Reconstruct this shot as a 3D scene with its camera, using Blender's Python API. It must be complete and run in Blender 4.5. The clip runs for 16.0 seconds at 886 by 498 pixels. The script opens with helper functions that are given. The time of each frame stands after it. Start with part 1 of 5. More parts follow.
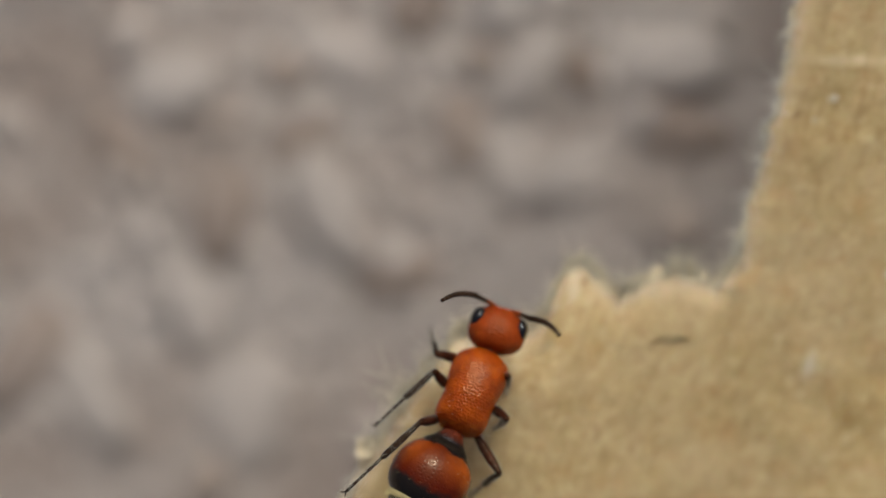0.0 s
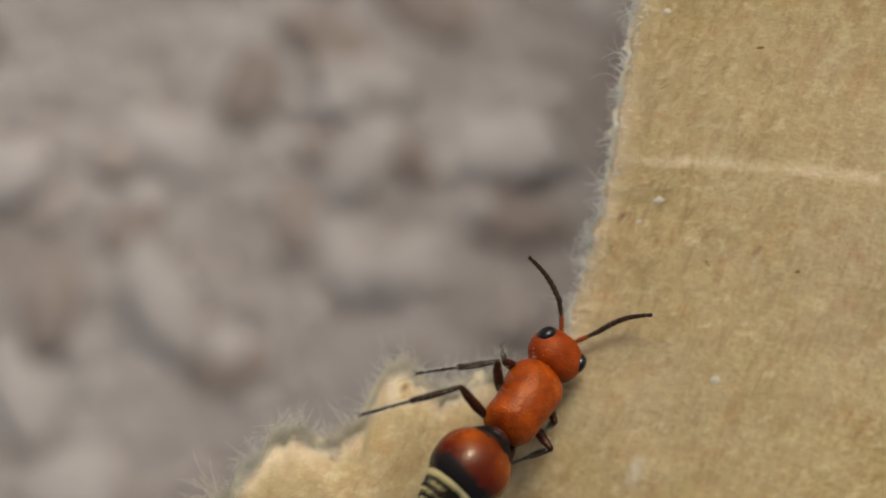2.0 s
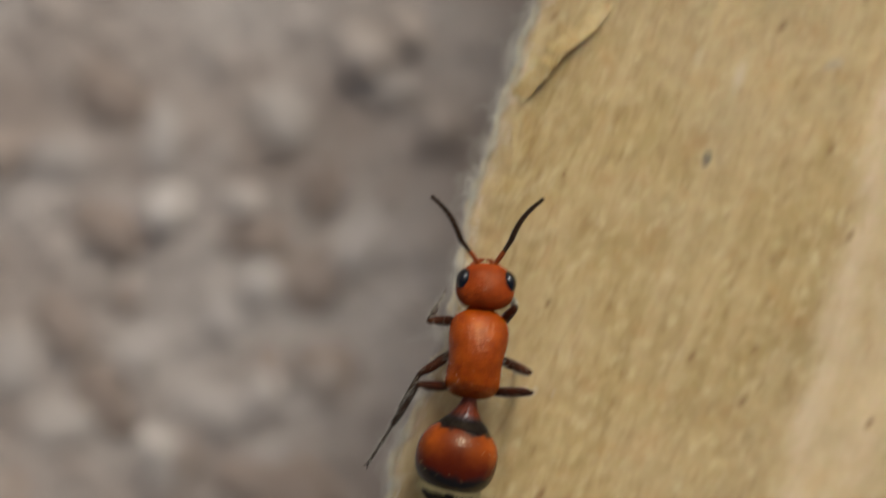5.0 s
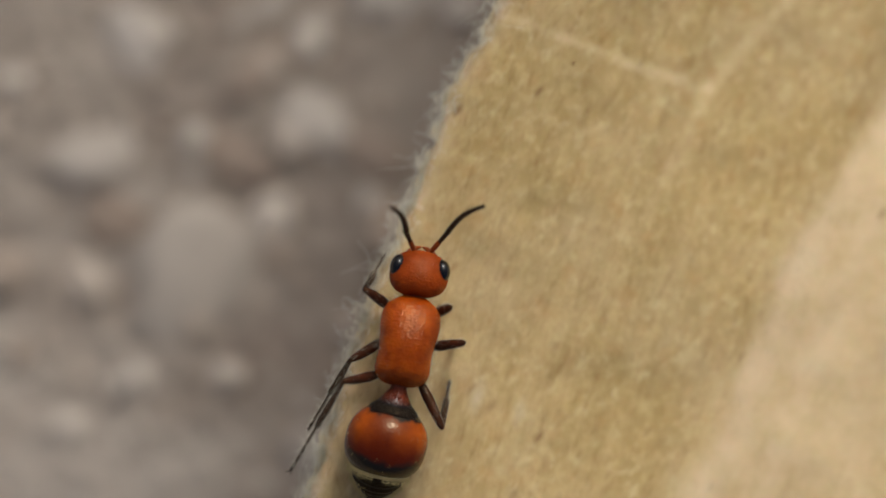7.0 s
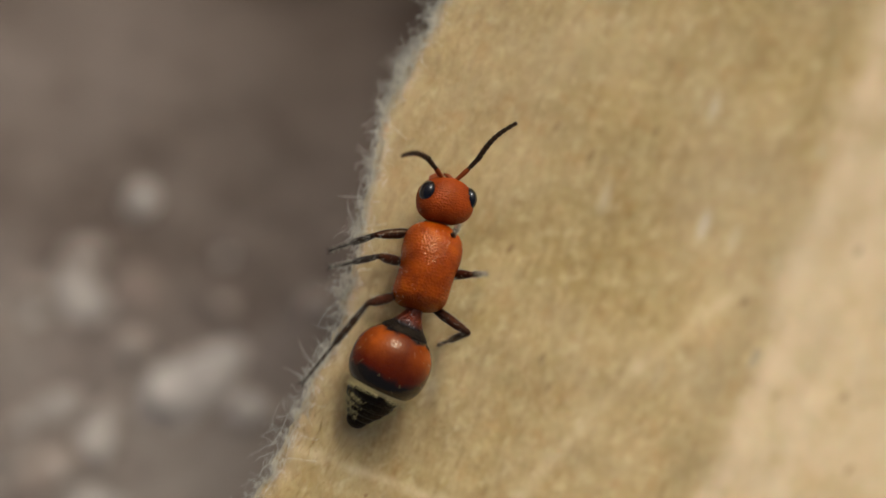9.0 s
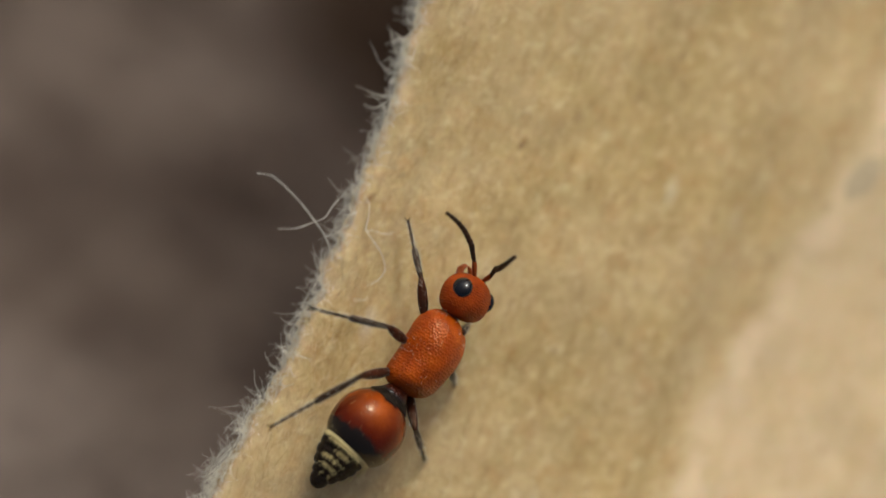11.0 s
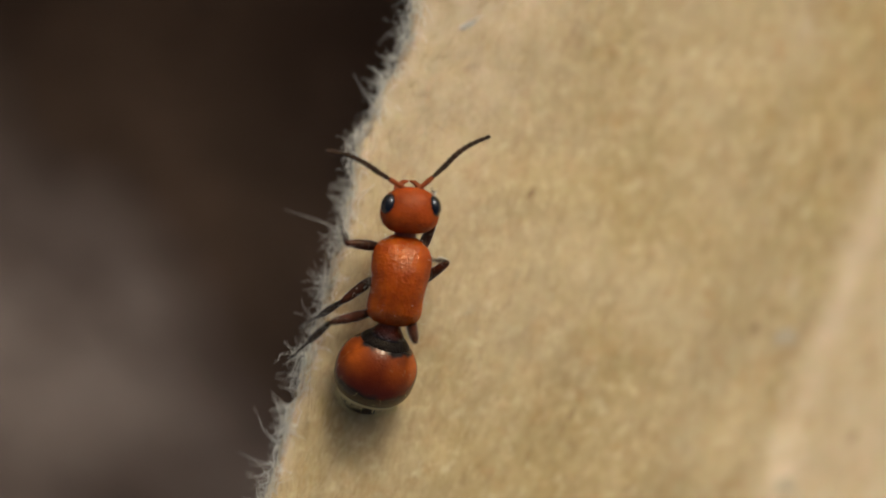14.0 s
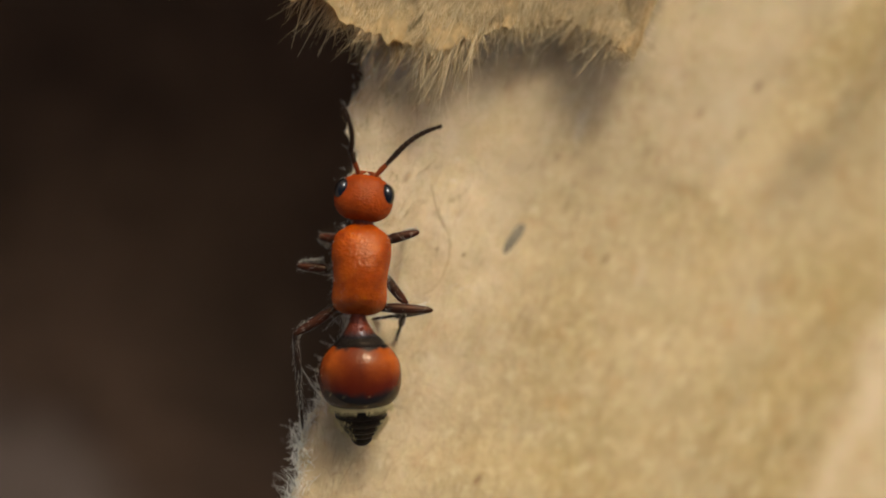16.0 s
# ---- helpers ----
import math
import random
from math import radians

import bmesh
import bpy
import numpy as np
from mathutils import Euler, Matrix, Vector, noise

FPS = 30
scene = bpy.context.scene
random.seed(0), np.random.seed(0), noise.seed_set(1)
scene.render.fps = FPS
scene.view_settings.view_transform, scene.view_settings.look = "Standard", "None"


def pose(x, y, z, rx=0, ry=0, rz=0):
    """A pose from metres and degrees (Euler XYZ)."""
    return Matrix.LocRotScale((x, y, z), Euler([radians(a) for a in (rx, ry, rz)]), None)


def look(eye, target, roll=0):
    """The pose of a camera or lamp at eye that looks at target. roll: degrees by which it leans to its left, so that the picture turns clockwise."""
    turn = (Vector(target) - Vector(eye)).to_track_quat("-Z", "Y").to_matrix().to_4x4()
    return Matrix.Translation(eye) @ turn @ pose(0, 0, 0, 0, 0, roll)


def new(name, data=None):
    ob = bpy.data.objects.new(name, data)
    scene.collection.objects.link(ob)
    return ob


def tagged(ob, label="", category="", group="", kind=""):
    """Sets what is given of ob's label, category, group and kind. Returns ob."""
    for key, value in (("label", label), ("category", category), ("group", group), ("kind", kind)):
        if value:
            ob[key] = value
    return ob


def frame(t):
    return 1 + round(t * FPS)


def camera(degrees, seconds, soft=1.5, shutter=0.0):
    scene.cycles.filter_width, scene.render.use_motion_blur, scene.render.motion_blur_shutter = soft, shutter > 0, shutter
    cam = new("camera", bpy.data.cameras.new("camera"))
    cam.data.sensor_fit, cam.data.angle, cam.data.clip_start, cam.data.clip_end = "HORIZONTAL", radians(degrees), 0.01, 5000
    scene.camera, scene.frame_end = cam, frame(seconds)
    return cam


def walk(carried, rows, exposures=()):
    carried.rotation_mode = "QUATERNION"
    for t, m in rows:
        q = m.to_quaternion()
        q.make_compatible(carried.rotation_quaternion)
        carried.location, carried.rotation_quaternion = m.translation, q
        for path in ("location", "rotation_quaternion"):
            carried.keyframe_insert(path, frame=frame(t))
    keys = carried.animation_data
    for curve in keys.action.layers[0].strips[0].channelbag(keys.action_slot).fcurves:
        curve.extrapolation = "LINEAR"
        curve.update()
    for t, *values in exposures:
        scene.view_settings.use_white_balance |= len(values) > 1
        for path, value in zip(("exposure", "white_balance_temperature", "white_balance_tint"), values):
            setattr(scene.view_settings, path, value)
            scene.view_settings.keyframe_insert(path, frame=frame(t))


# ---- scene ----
# A wingless wasp walks up the torn edge of a piece of brown cardboard that leans over bare, stony soil.
# Lengths are written in millimetres where they carry MM.
MM = 0.001
CARD_Z = 0.05            # height of the cardboard's torn edge
SOIL_Z = 0.027           # height of the soil, two centimetres below it

# ---- camera ----
cam = camera(10.0, 16.0, soft=1.5, shutter=0.5)
cam.data.dof.use_dof = True
cam.data.dof.focus_distance = 0.1837
cam.data.dof.aperture_fstop = 19.0
walk(cam, [
    (0, pose(0.01605, 0.01288, 0.23925, -4.00, 5.00, 0)),
    (0.5, pose(0.01714, 0.01562, 0.23865, -4.00, 5.00, 0)),
    (1, pose(0.01850, 0.01684, 0.23735, -4.00, 5.00, 0)),
    (1.25, pose(0.01860, 0.01712, 0.23764, -4.00, 4.99, 0)),
    (1.5, pose(0.01956, 0.01595, 0.23706, -4.00, 4.95, 0)),
    (2, pose(0.02049, 0.01644, 0.23460, -4.00, 4.42, 0)),
    (2.5, pose(0.01820, 0.01807, 0.23466, -3.98, 3.25, 0)),
    (2.7, pose(0.01660, 0.01915, 0.23487, -3.92, 2.62, 0)),
    (3, pose(0.01415, 0.02007, 0.23533, -3.74, 1.60, 0)),
    (3.5, pose(0.00999, 0.02246, 0.23551, -3.23, -0.10, 0)),
    (4, pose(0.00544, 0.02430, 0.23574, -2.50, -1.78, 0)),
    (4.2, pose(0.00404, 0.02434, 0.23557, -2.20, -2.41, 0)),
    (4.5, pose(0.00262, 0.02281, 0.23511, -1.76, -3.28, 0)),
    (4.7, pose(0.00220, 0.02390, 0.23498, -1.48, -3.78, 0)),
    (5, pose(0.00251, 0.02908, 0.23493, -1.07, -4.37, 0)),
    (5.2, pose(0.00315, 0.03116, 0.23488, -0.82, -4.63, 0)),
    (5.72, pose(0.00435, 0.03377, 0.23480, -0.22, -4.98, 0)),
    (6.25, pose(0.00671, 0.03746, 0.23479, 0.35, -5.00, 0)),
    (6.78, pose(0.00887, 0.04126, 0.23477, 0.92, -5.02, 0)),
    (7.3, pose(0.00946, 0.04435, 0.23463, 1.49, -5.37, 0)),
    (7.5, pose(0.00917, 0.04526, 0.23453, 1.70, -5.61, 0)),
    (8, pose(0.00794, 0.04680, 0.23422, 2.24, -6.50, 0)),
    (8.5, pose(0.00755, 0.04956, 0.23387, 2.69, -7.39, 0)),
    (8.7, pose(0.00770, 0.05110, 0.23374, 2.81, -7.63, 0)),
    (9.22, pose(0.00853, 0.05427, 0.23354, 2.99, -7.98, 0)),
    (9.75, pose(0.01052, 0.05856, 0.23350, 3.00, -8.00, 0)),
    (10.28, pose(0.01251, 0.06288, 0.23348, 3.00, -8.00, 0)),
    (10.8, pose(0.01416, 0.06659, 0.23346, 3.00, -8.00, 0)),
    (11, pose(0.01469, 0.06780, 0.23345, 3.00, -8.00, 0)),
    (11.5, pose(0.01579, 0.07024, 0.23346, 3.00, -8.00, 0)),
    (12, pose(0.01645, 0.07201, 0.23347, 3.00, -8.00, 0)),
    (12.5, pose(0.01707, 0.07347, 0.23348, 3.00, -8.00, 0)),
    (13, pose(0.01762, 0.07506, 0.23349, 3.00, -8.00, 0)),
    (13.5, pose(0.01824, 0.07751, 0.23350, 3.00, -8.00, 0)),
    (14, pose(0.01894, 0.08127, 0.23351, 3.00, -8.00, 0)),
    (14.5, pose(0.01968, 0.08508, 0.23352, 3.00, -8.00, 0)),
    (15, pose(0.02049, 0.08784, 0.23353, 3.00, -8.00, 0)),
    (15.5, pose(0.02102, 0.08966, 0.23354, 3.00, -8.00, 0)),
    (16, pose(0.02094, 0.09186, 0.23355, 3.00, -8.00, 0)),
], exposures=[(0, -0.56, 5700, 3), (4, -0.50, 5740, 3), (8, -0.52, 5940, 3), (12, -0.31, 5820, 4), (15, -0.36, 5880, 5), (16, -0.20, 6080, 5)])

# ---- light ----
SUN_ELEVATION, SUN_AZIMUTH = radians(44), radians(16)   # azimuth from +y towards +x
world = bpy.data.worlds.new("sky")
scene.world = world
world.use_nodes = True
sky = world.node_tree.nodes.new("ShaderNodeTexSky")
sky.sky_type, sky.sun_disc = "NISHITA", False
sky.sun_elevation, sky.sun_rotation = SUN_ELEVATION, SUN_AZIMUTH
sky.air_density, sky.dust_density, sky.ozone_density = 0.5, 8.0, 0.2   # hazy summer sky
background = world.node_tree.nodes["Background"]
background.inputs["Strength"].default_value = 0.15
haze = world.node_tree.nodes.new("ShaderNodeMix")   # a slightly warm haze all over the sky
haze.data_type, haze.blend_type = "RGBA", "MULTIPLY"
haze.inputs[0].default_value, haze.inputs[7].default_value = 1.0, (1.0, 0.975, 0.92, 1)
world.node_tree.links.new(sky.outputs[0], haze.inputs[6])
world.node_tree.links.new(haze.outputs[2], background.inputs["Color"])
sun = new("sun", bpy.data.lights.new("sun", "SUN"))
sun.data.energy, sun.data.angle, sun.data.color = 1.80, radians(13.0), (1.0, 0.968, 0.92)
toward = Vector((math.sin(SUN_AZIMUTH) * math.cos(SUN_ELEVATION), math.cos(SUN_AZIMUTH) * math.cos(SUN_ELEVATION), math.sin(SUN_ELEVATION)))
sun.matrix_world = look(toward, (0, 0, 0))


# ---- materials ----
class Mat:
    """A node material with a few short-hands."""

    def __init__(self, name, rough=0.6, spec=0.5):
        self.m = bpy.data.materials.new(name)
        self.m.use_nodes = True
        self.t = self.m.node_tree
        self.b = self.t.nodes["Principled BSDF"]
        self.b.inputs["Roughness"].default_value = rough
        self.b.inputs["Specular IOR Level"].default_value = spec
        self.pos = self.t.nodes.new("ShaderNodeTexCoord").outputs["Object"]

    def node(self, kind, **inputs):
        n = self.t.nodes.new(kind)
        for k, v in inputs.items():
            self.put(n.inputs[k.replace("_", " ")], v)
        return n

    def put(self, socket, v):
        if hasattr(v, "is_output"):
            self.t.links.new(v, socket)
        else:
            socket.default_value = v

    def stretched(self, sx, sy, sz, turn=0.0):
        """Coordinates turned about z, then scaled along each axis."""
        n = self.node("ShaderNodeMapping", Vector=self.pos)
        n.vector_type = "TEXTURE"
        n.inputs["Scale"].default_value = (1 / sx, 1 / sy, 1 / sz)
        n.inputs["Rotation"].default_value = (0, 0, turn)
        return n.outputs[0]

    def noise(self, scale, detail=4.0, rough=0.55, vector=None):
        n = self.node("ShaderNodeTexNoise", Vector=vector or self.pos, Scale=scale, Detail=detail, Roughness=rough)
        return n.outputs["Fac"]

    def cells(self, scale, feature="F1", vector=None):
        n = self.node("ShaderNodeTexVoronoi", Vector=vector or self.pos, Scale=scale)
        n.feature = feature
        return n.outputs["Distance"]

    def ramp(self, fac, *stops):
        n = self.node("ShaderNodeValToRGB", Fac=fac)
        e = n.color_ramp.elements
        while len(e) < len(stops):
            e.new(0.5)
        for el, (p, c) in zip(e, stops):
            el.position = p
            el.color = (*c, 1) if len(c) == 3 else c
        return n.outputs["Color"]

    def mix(self, fac, a, b, how="MIX"):
        n = self.t.nodes.new("ShaderNodeMix")
        n.data_type, n.blend_type = "RGBA", how
        self.put(n.inputs[0], fac)
        for s, v in ((n.inputs[6], a), (n.inputs[7], b)):
            self.put(s, (*v, 1) if isinstance(v, tuple) else v)
        return n.outputs[2]

    def math(self, how, a, b=0.0):
        n = self.t.nodes.new("ShaderNodeMath")
        n.operation = how
        self.put(n.inputs[0], a)
        self.put(n.inputs[1], b)
        return n.outputs[0]

    def near_line(self, a, b, wide, most):
        """One near the line from a to b (mm, seen from above), falling to nothing at that distance, broken up like a scuff."""
        ax, ay, dx, dy = a[0] * MM, a[1] * MM, (b[0] - a[0]) * MM, (b[1] - a[1]) * MM
        px, py = self.math("SUBTRACT", self.axis(0), ax), self.math("SUBTRACT", self.axis(1), ay)
        dot = self.math("ADD", self.math("MULTIPLY", px, dx), self.math("MULTIPLY", py, dy))
        n = self.node("ShaderNodeClamp", Value=self.math("DIVIDE", dot, dx * dx + dy * dy))
        ex = self.math("SUBTRACT", px, self.math("MULTIPLY", n.outputs[0], dx))
        ey = self.math("SUBTRACT", py, self.math("MULTIPLY", n.outputs[0], dy))
        away = self.math("SQRT", self.math("ADD", self.math("MULTIPLY", ex, ex), self.math("MULTIPLY", ey, ey)))
        away = self.math("ADD", away, self.math("MULTIPLY", self.math("SUBTRACT", self.noise(1300, 3), 0.5), 0.0005))
        mask = self.ramp(self.math("DIVIDE", away, wide * MM), (0.15, grey(1)), (1.0, grey(0)))
        return self.math("MULTIPLY", mask, self.ramp(self.noise(700, 3), (0.35, grey(0.3 * most)), (0.62, grey(most))))

    def axis(self, i):
        return self.node("ShaderNodeSeparateXYZ", Vector=self.pos).outputs[i]

    def color(self, c):
        self.put(self.b.inputs["Base Color"], (*c, 1) if isinstance(c, tuple) else c)
        return self

    def rough(self, r):
        self.put(self.b.inputs["Roughness"], r)
        return self

    def bump(self, height, distance, strength=1.0):
        n = self.node("ShaderNodeBump", Height=height, Distance=distance, Strength=strength)
        before = self.b.inputs["Normal"].links
        if before:
            self.put(n.inputs["Normal"], before[0].from_socket)
        self.put(self.b.inputs["Normal"], n.outputs[0])
        return self


def grey(v):
    return (v, v, v)


# the creases' courses and half widths (mm), and how pale they are at most
CREASES = (
    (((11.6, 6.80), (15.0, 6.75), (18.0, 6.52), (22.0, 6.15)), 0.32, 0.75),
    (((27.9, 55.1), (30.2, 54.4), (32.8, 53.4), (35.9, 52.5)), 0.30, 0.66),
    (((36.0, 52.6), (38.4, 55.3), (41.2, 58.2), (45.5, 61.3)), 0.40, 0.42),
    (((35.9, 52.4), (34.4, 49.6), (33.2, 47.2)), 0.40, 0.22),
)


def kraft_paper():
    m = Mat("kraft_paper", 0.85, 0.2)
    cloud = m.noise(260, 5)
    mottle = m.noise(1900, 6, 0.7)
    grain = m.noise(1.0, 5, 0.7, m.stretched(3000, 800, 2000, -0.40))
    cross = m.noise(1.0, 4, 0.7, m.stretched(1500, 2100, 2000, 0.5))
    base = m.ramp(cloud, (0.3, (0.355, 0.245, 0.097)), (0.5, (0.40, 0.283, 0.117)), (0.72, (0.45, 0.326, 0.146)))
    base = m.mix(m.ramp(mottle, (0.44, grey(0)), (0.64, grey(0.8))), base, (0.52, 0.39, 0.186))
    base = m.mix(m.ramp(grain, (0.52, grey(0)), (0.68, grey(0.72))), base, (0.27, 0.16, 0.054))
    base = m.mix(m.ramp(cross, (0.54, grey(0)), (0.70, grey(0.7))), base, (0.62, 0.50, 0.28))
    stain = m.noise(105, 4, 0.6)
    base = m.mix(m.ramp(stain, (0.42, grey(0)), (0.62, grey(0.4))), base, (0.55, 0.42, 0.244))
    base = m.mix(m.ramp(m.noise(900, 4, 0.6), (0.55, grey(0)), (0.68, grey(0.32))), base, (0.40, 0.215, 0.069))
    wrinkle = m.noise(1.0, 3, 0.6, m.stretched(900, 130, 600, -0.36))
    streak = m.noise(1.0, 4, 0.6, m.stretched(1100, 75, 600, -0.36))
    combed = m.ramp(m.math("MULTIPLY", m.axis(1), 10.0), (0.12, grey(0)), (0.22, grey(1.0)), (0.40, grey(1.0)), (0.55, grey(0)))
    base = m.mix(m.math("MULTIPLY", combed, m.ramp(streak, (0.48, grey(0)), (0.70, grey(0.42)))), base, (0.60, 0.45, 0.235))
    worn_lit = m.node("ShaderNodeAttribute")
    worn_lit.attribute_name = "wear_and_light"
    wear_and_light = m.math("MULTIPLY", worn_lit.outputs["Fac"], m.ramp(m.noise(600, 5, 0.65), (0.3, grey(0.45)), (0.6, grey(1.0))))
    base = m.mix(wear_and_light, base, (0.68, 0.525, 0.33))
    # scuffed creases that cross the face
    for path, wide, most in CREASES:
        for a, b in zip(path, path[1:]):
            base = m.mix(m.near_line(a, b, wide, most), base, (0.70, 0.55, 0.33))
    # loose coloured fibres pressed into the sheet
    place = m.node("ShaderNodeTexVoronoi", Vector=m.stretched(1000, 420, 700, -0.7), Scale=1.0)
    chosen = m.ramp(place.outputs["Color"], (0.55, grey(0)), (0.7, grey(0.7)))
    dark = m.math("MULTIPLY", m.ramp(place.outputs["Distance"], (0.03, grey(1.0)), (0.16, grey(0))), chosen)
    base = m.mix(dark, base, (0.15, 0.06, 0.020))
    pale = m.node("ShaderNodeTexVoronoi", Vector=m.stretched(560, 230, 400, -0.3), Scale=1.0)
    some = m.ramp(pale.outputs["Color"], (0.6, grey(0)), (0.9, grey(0.5)))
    base = m.mix(m.math("MULTIPLY", m.ramp(pale.outputs["Distance"], (0.03, grey(1.0)), (0.2, grey(0))), some), base, (0.70, 0.63, 0.489))
    m.color(base)
    m.b.inputs["Subsurface Weight"].default_value = 0.35   # light spreads inside the paper
    m.b.inputs["Subsurface Radius"].default_value = (1.0, 0.55, 0.25)
    m.b.inputs["Subsurface Scale"].default_value = 0.0004
    m.bump(m.math("ADD", mottle, m.math("ADD", grain, cross)), 0.00008, 0.5)
    m.bump(m.noise(5200, 3, 0.6), 0.00012, 0.5)   # fine pulpy relief
    m.bump(m.math("ADD", cloud, m.math("MULTIPLY", wrinkle, 0.6)), 0.0005, 0.4)
    return m.m


def torn_paper(name, c, thin=0.0):
    """Bare pulp; thin fibres also let light through."""
    m = Mat(name, 0.9, 0.2)
    tone = m.ramp(m.noise(1800, 3), (0.3, tuple(v * 0.75 for v in c)), (0.7, c))
    m.color(tone)
    if thin:
        through_light = m.node("ShaderNodeBsdfTranslucent", Color=tone)
        blend = m.node("ShaderNodeMixShader", Fac=thin)
        m.put(blend.inputs[1], m.b.outputs[0])
        m.put(blend.inputs[2], through_light.outputs[0])
        m.put(m.t.nodes["Material Output"].inputs["Surface"], blend.outputs[0])
    return m.m


def soil():
    m = Mat("soil", 0.95, 0.2)
    patch = m.noise(120, 6, 0.6)
    base = m.ramp(patch, (0.36, (0.345, 0.275, 0.23)), (0.48, (0.43, 0.365, 0.315)), (0.62, (0.51, 0.45, 0.395)))
    base = m.mix(m.ramp(m.noise(1500, 4), (0.4, grey(0)), (0.65, grey(0.4))), base, (0.36, 0.295, 0.245))
    # the soil browns and darkens towards the hollow: shade painted into its colour
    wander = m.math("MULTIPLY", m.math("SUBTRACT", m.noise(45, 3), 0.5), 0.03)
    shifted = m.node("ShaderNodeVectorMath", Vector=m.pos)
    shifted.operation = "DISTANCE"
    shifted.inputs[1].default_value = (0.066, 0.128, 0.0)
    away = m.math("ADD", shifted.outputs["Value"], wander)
    shaded_soil = m.ramp(patch, (0.38, (0.095, 0.067, 0.051)), (0.62, (0.21, 0.160, 0.127)))
    deep_shaded_soil = m.ramp(patch, (0.38, (0.031, 0.0175, 0.010)), (0.62, (0.080, 0.047, 0.028)))
    shaded_soil = m.mix(m.ramp(m.math("MULTIPLY", away, 8.0), (0.38, grey(1)), (0.425, grey(0))), shaded_soil, deep_shaded_soil)
    m.color(m.mix(m.ramp(m.math("MULTIPLY", away, 8.0), (0.55, grey(1)), (0.92, grey(0))), base, shaded_soil))
    m.bump(m.noise(900, 6), 0.002, 0.8)
    return m.m


def stone():
    m = Mat("stone", 0.85, 0.25)
    rnd = m.node("ShaderNodeNewGeometry").outputs["Random Per Island"]
    tone = m.ramp(rnd, (0.0, (0.29, 0.225, 0.18)), (0.35, (0.38, 0.315, 0.265)), (0.7, (0.47, 0.41, 0.36)), (1.0, (0.53, 0.475, 0.42)))
    m.color(m.mix(m.ramp(m.noise(2500, 5), (0.35, grey(0)), (0.7, grey(0.4))), tone, (0.36, 0.295, 0.245)))
    m.bump(m.noise(3000, 5), 0.0003, 0.5)
    return m.m


def lump(name, low, high):
    """Pebbles and clods, each a little different."""
    m = Mat(name, 0.9, 0.2)
    rnd = m.node("ShaderNodeObjectInfo").outputs["Random"]
    tone = m.ramp(rnd, (0.0, low), (1.0, high))
    m.color(m.mix(m.ramp(m.noise(1.6, 5, 0.65), (0.35, grey(0)), (0.7, grey(0.5))), tone, tuple(0.72 * v for v in low)))
    m.bump(m.noise(4.0, 5), 0.00025, 0.6)
    return m.m


def cuticle(name, low, high, pits=9000, depth=0.00006, rough=0.36, glow=0.0):
    """Pitted, slightly glossy insect cuticle."""
    m = Mat(name, rough, 0.2)
    m.b.inputs["Specular Tint"].default_value = (1.0, 0.70, 0.40, 1)
    m.color(m.ramp(m.noise(1500, 4), (0.3, low), (0.7, high)))
    if glow:   # light spreads a little way inside the thin red shell
        m.b.inputs["Subsurface Weight"].default_value = glow
        m.b.inputs["Subsurface Radius"].default_value = (1.0, 0.22, 0.05)
        m.b.inputs["Subsurface Scale"].default_value = 0.0005
    if pits:
        m.bump(m.ramp(m.cells(pits), (0.0, grey(0)), (0.55, grey(1))), depth, 0.9)
    return m.m


def banded_cuticle():
    """The big abdominal ring: black collar, rust red body, black hind rim."""
    m = Mat("banded_cuticle", 0.18, 0.3)
    m.b.inputs["Specular Tint"].default_value = (1.0, 0.8, 0.55, 1)
    wob = m.math("MULTIPLY", m.math("SUBTRACT", m.noise(1300, 2), 0.5), 0.0007)
    y = m.math("MULTIPLY", m.math("ADD", m.axis(1), wob), -1000)
    fac = m.math("DIVIDE", y, 4.0)
    red = m.ramp(m.noise(800, 3), (0.35, (0.16, 0.023, 0.002)), (0.65, (0.34, 0.066, 0.004)))
    red = m.mix(m.ramp(fac, (0.33, grey(0)), (0.56, grey(0.97))), red, (0.075, 0.006, 0.0015))
    seam = m.math("POWER", m.math("SUBTRACT", 1.0, m.math("MINIMUM", m.math("MULTIPLY", m.math("ABSOLUTE", m.axis(0)), 800.0), 1.0)), 1.1)
    red = m.mix(m.math("MULTIPLY", seam, 0.85), red, (0.07, 0.008, 0.002))
    mask = m.ramp(fac, (0.205, grey(1)), (0.235, grey(0)), (0.59, grey(0)), (0.655, grey(1)))
    m.color(m.mix(mask, red, (0.012, 0.009, 0.008)))
    m.bump(m.ramp(m.cells(8000), (0.0, grey(0)), (0.5, grey(1))), 0.000015, 0.5)
    return m.m


PAPER = kraft_paper()
FIBRE = torn_paper("torn_fibre", (1.0, 0.97, 0.86), 0.5)
FIBRE.node_tree.nodes["Principled BSDF"].inputs["Roughness"].default_value = 0.45
FIBRE.node_tree.nodes["Principled BSDF"].inputs["Specular IOR Level"].default_value = 0.5
PULP = torn_paper("torn_pulp", (0.92, 0.81, 0.58), 0.3)
LEDGE = torn_paper("ledge_pulp", (0.78, 0.655, 0.43), 0.15)
BLEACH = torn_paper("bleached_fibre", (0.72, 0.58, 0.35))
NAP = torn_paper("nap_fibre", (0.55, 0.41, 0.21))
BARK = torn_paper("bark_fibre", (0.30, 0.185, 0.075))
SPECK = torn_paper("bark_speck", (0.24, 0.125, 0.05))
SMUDGE = torn_paper("grey_smudge", (0.24, 0.195, 0.125))
FAINT = torn_paper("faint_smudge", (0.50, 0.395, 0.24))
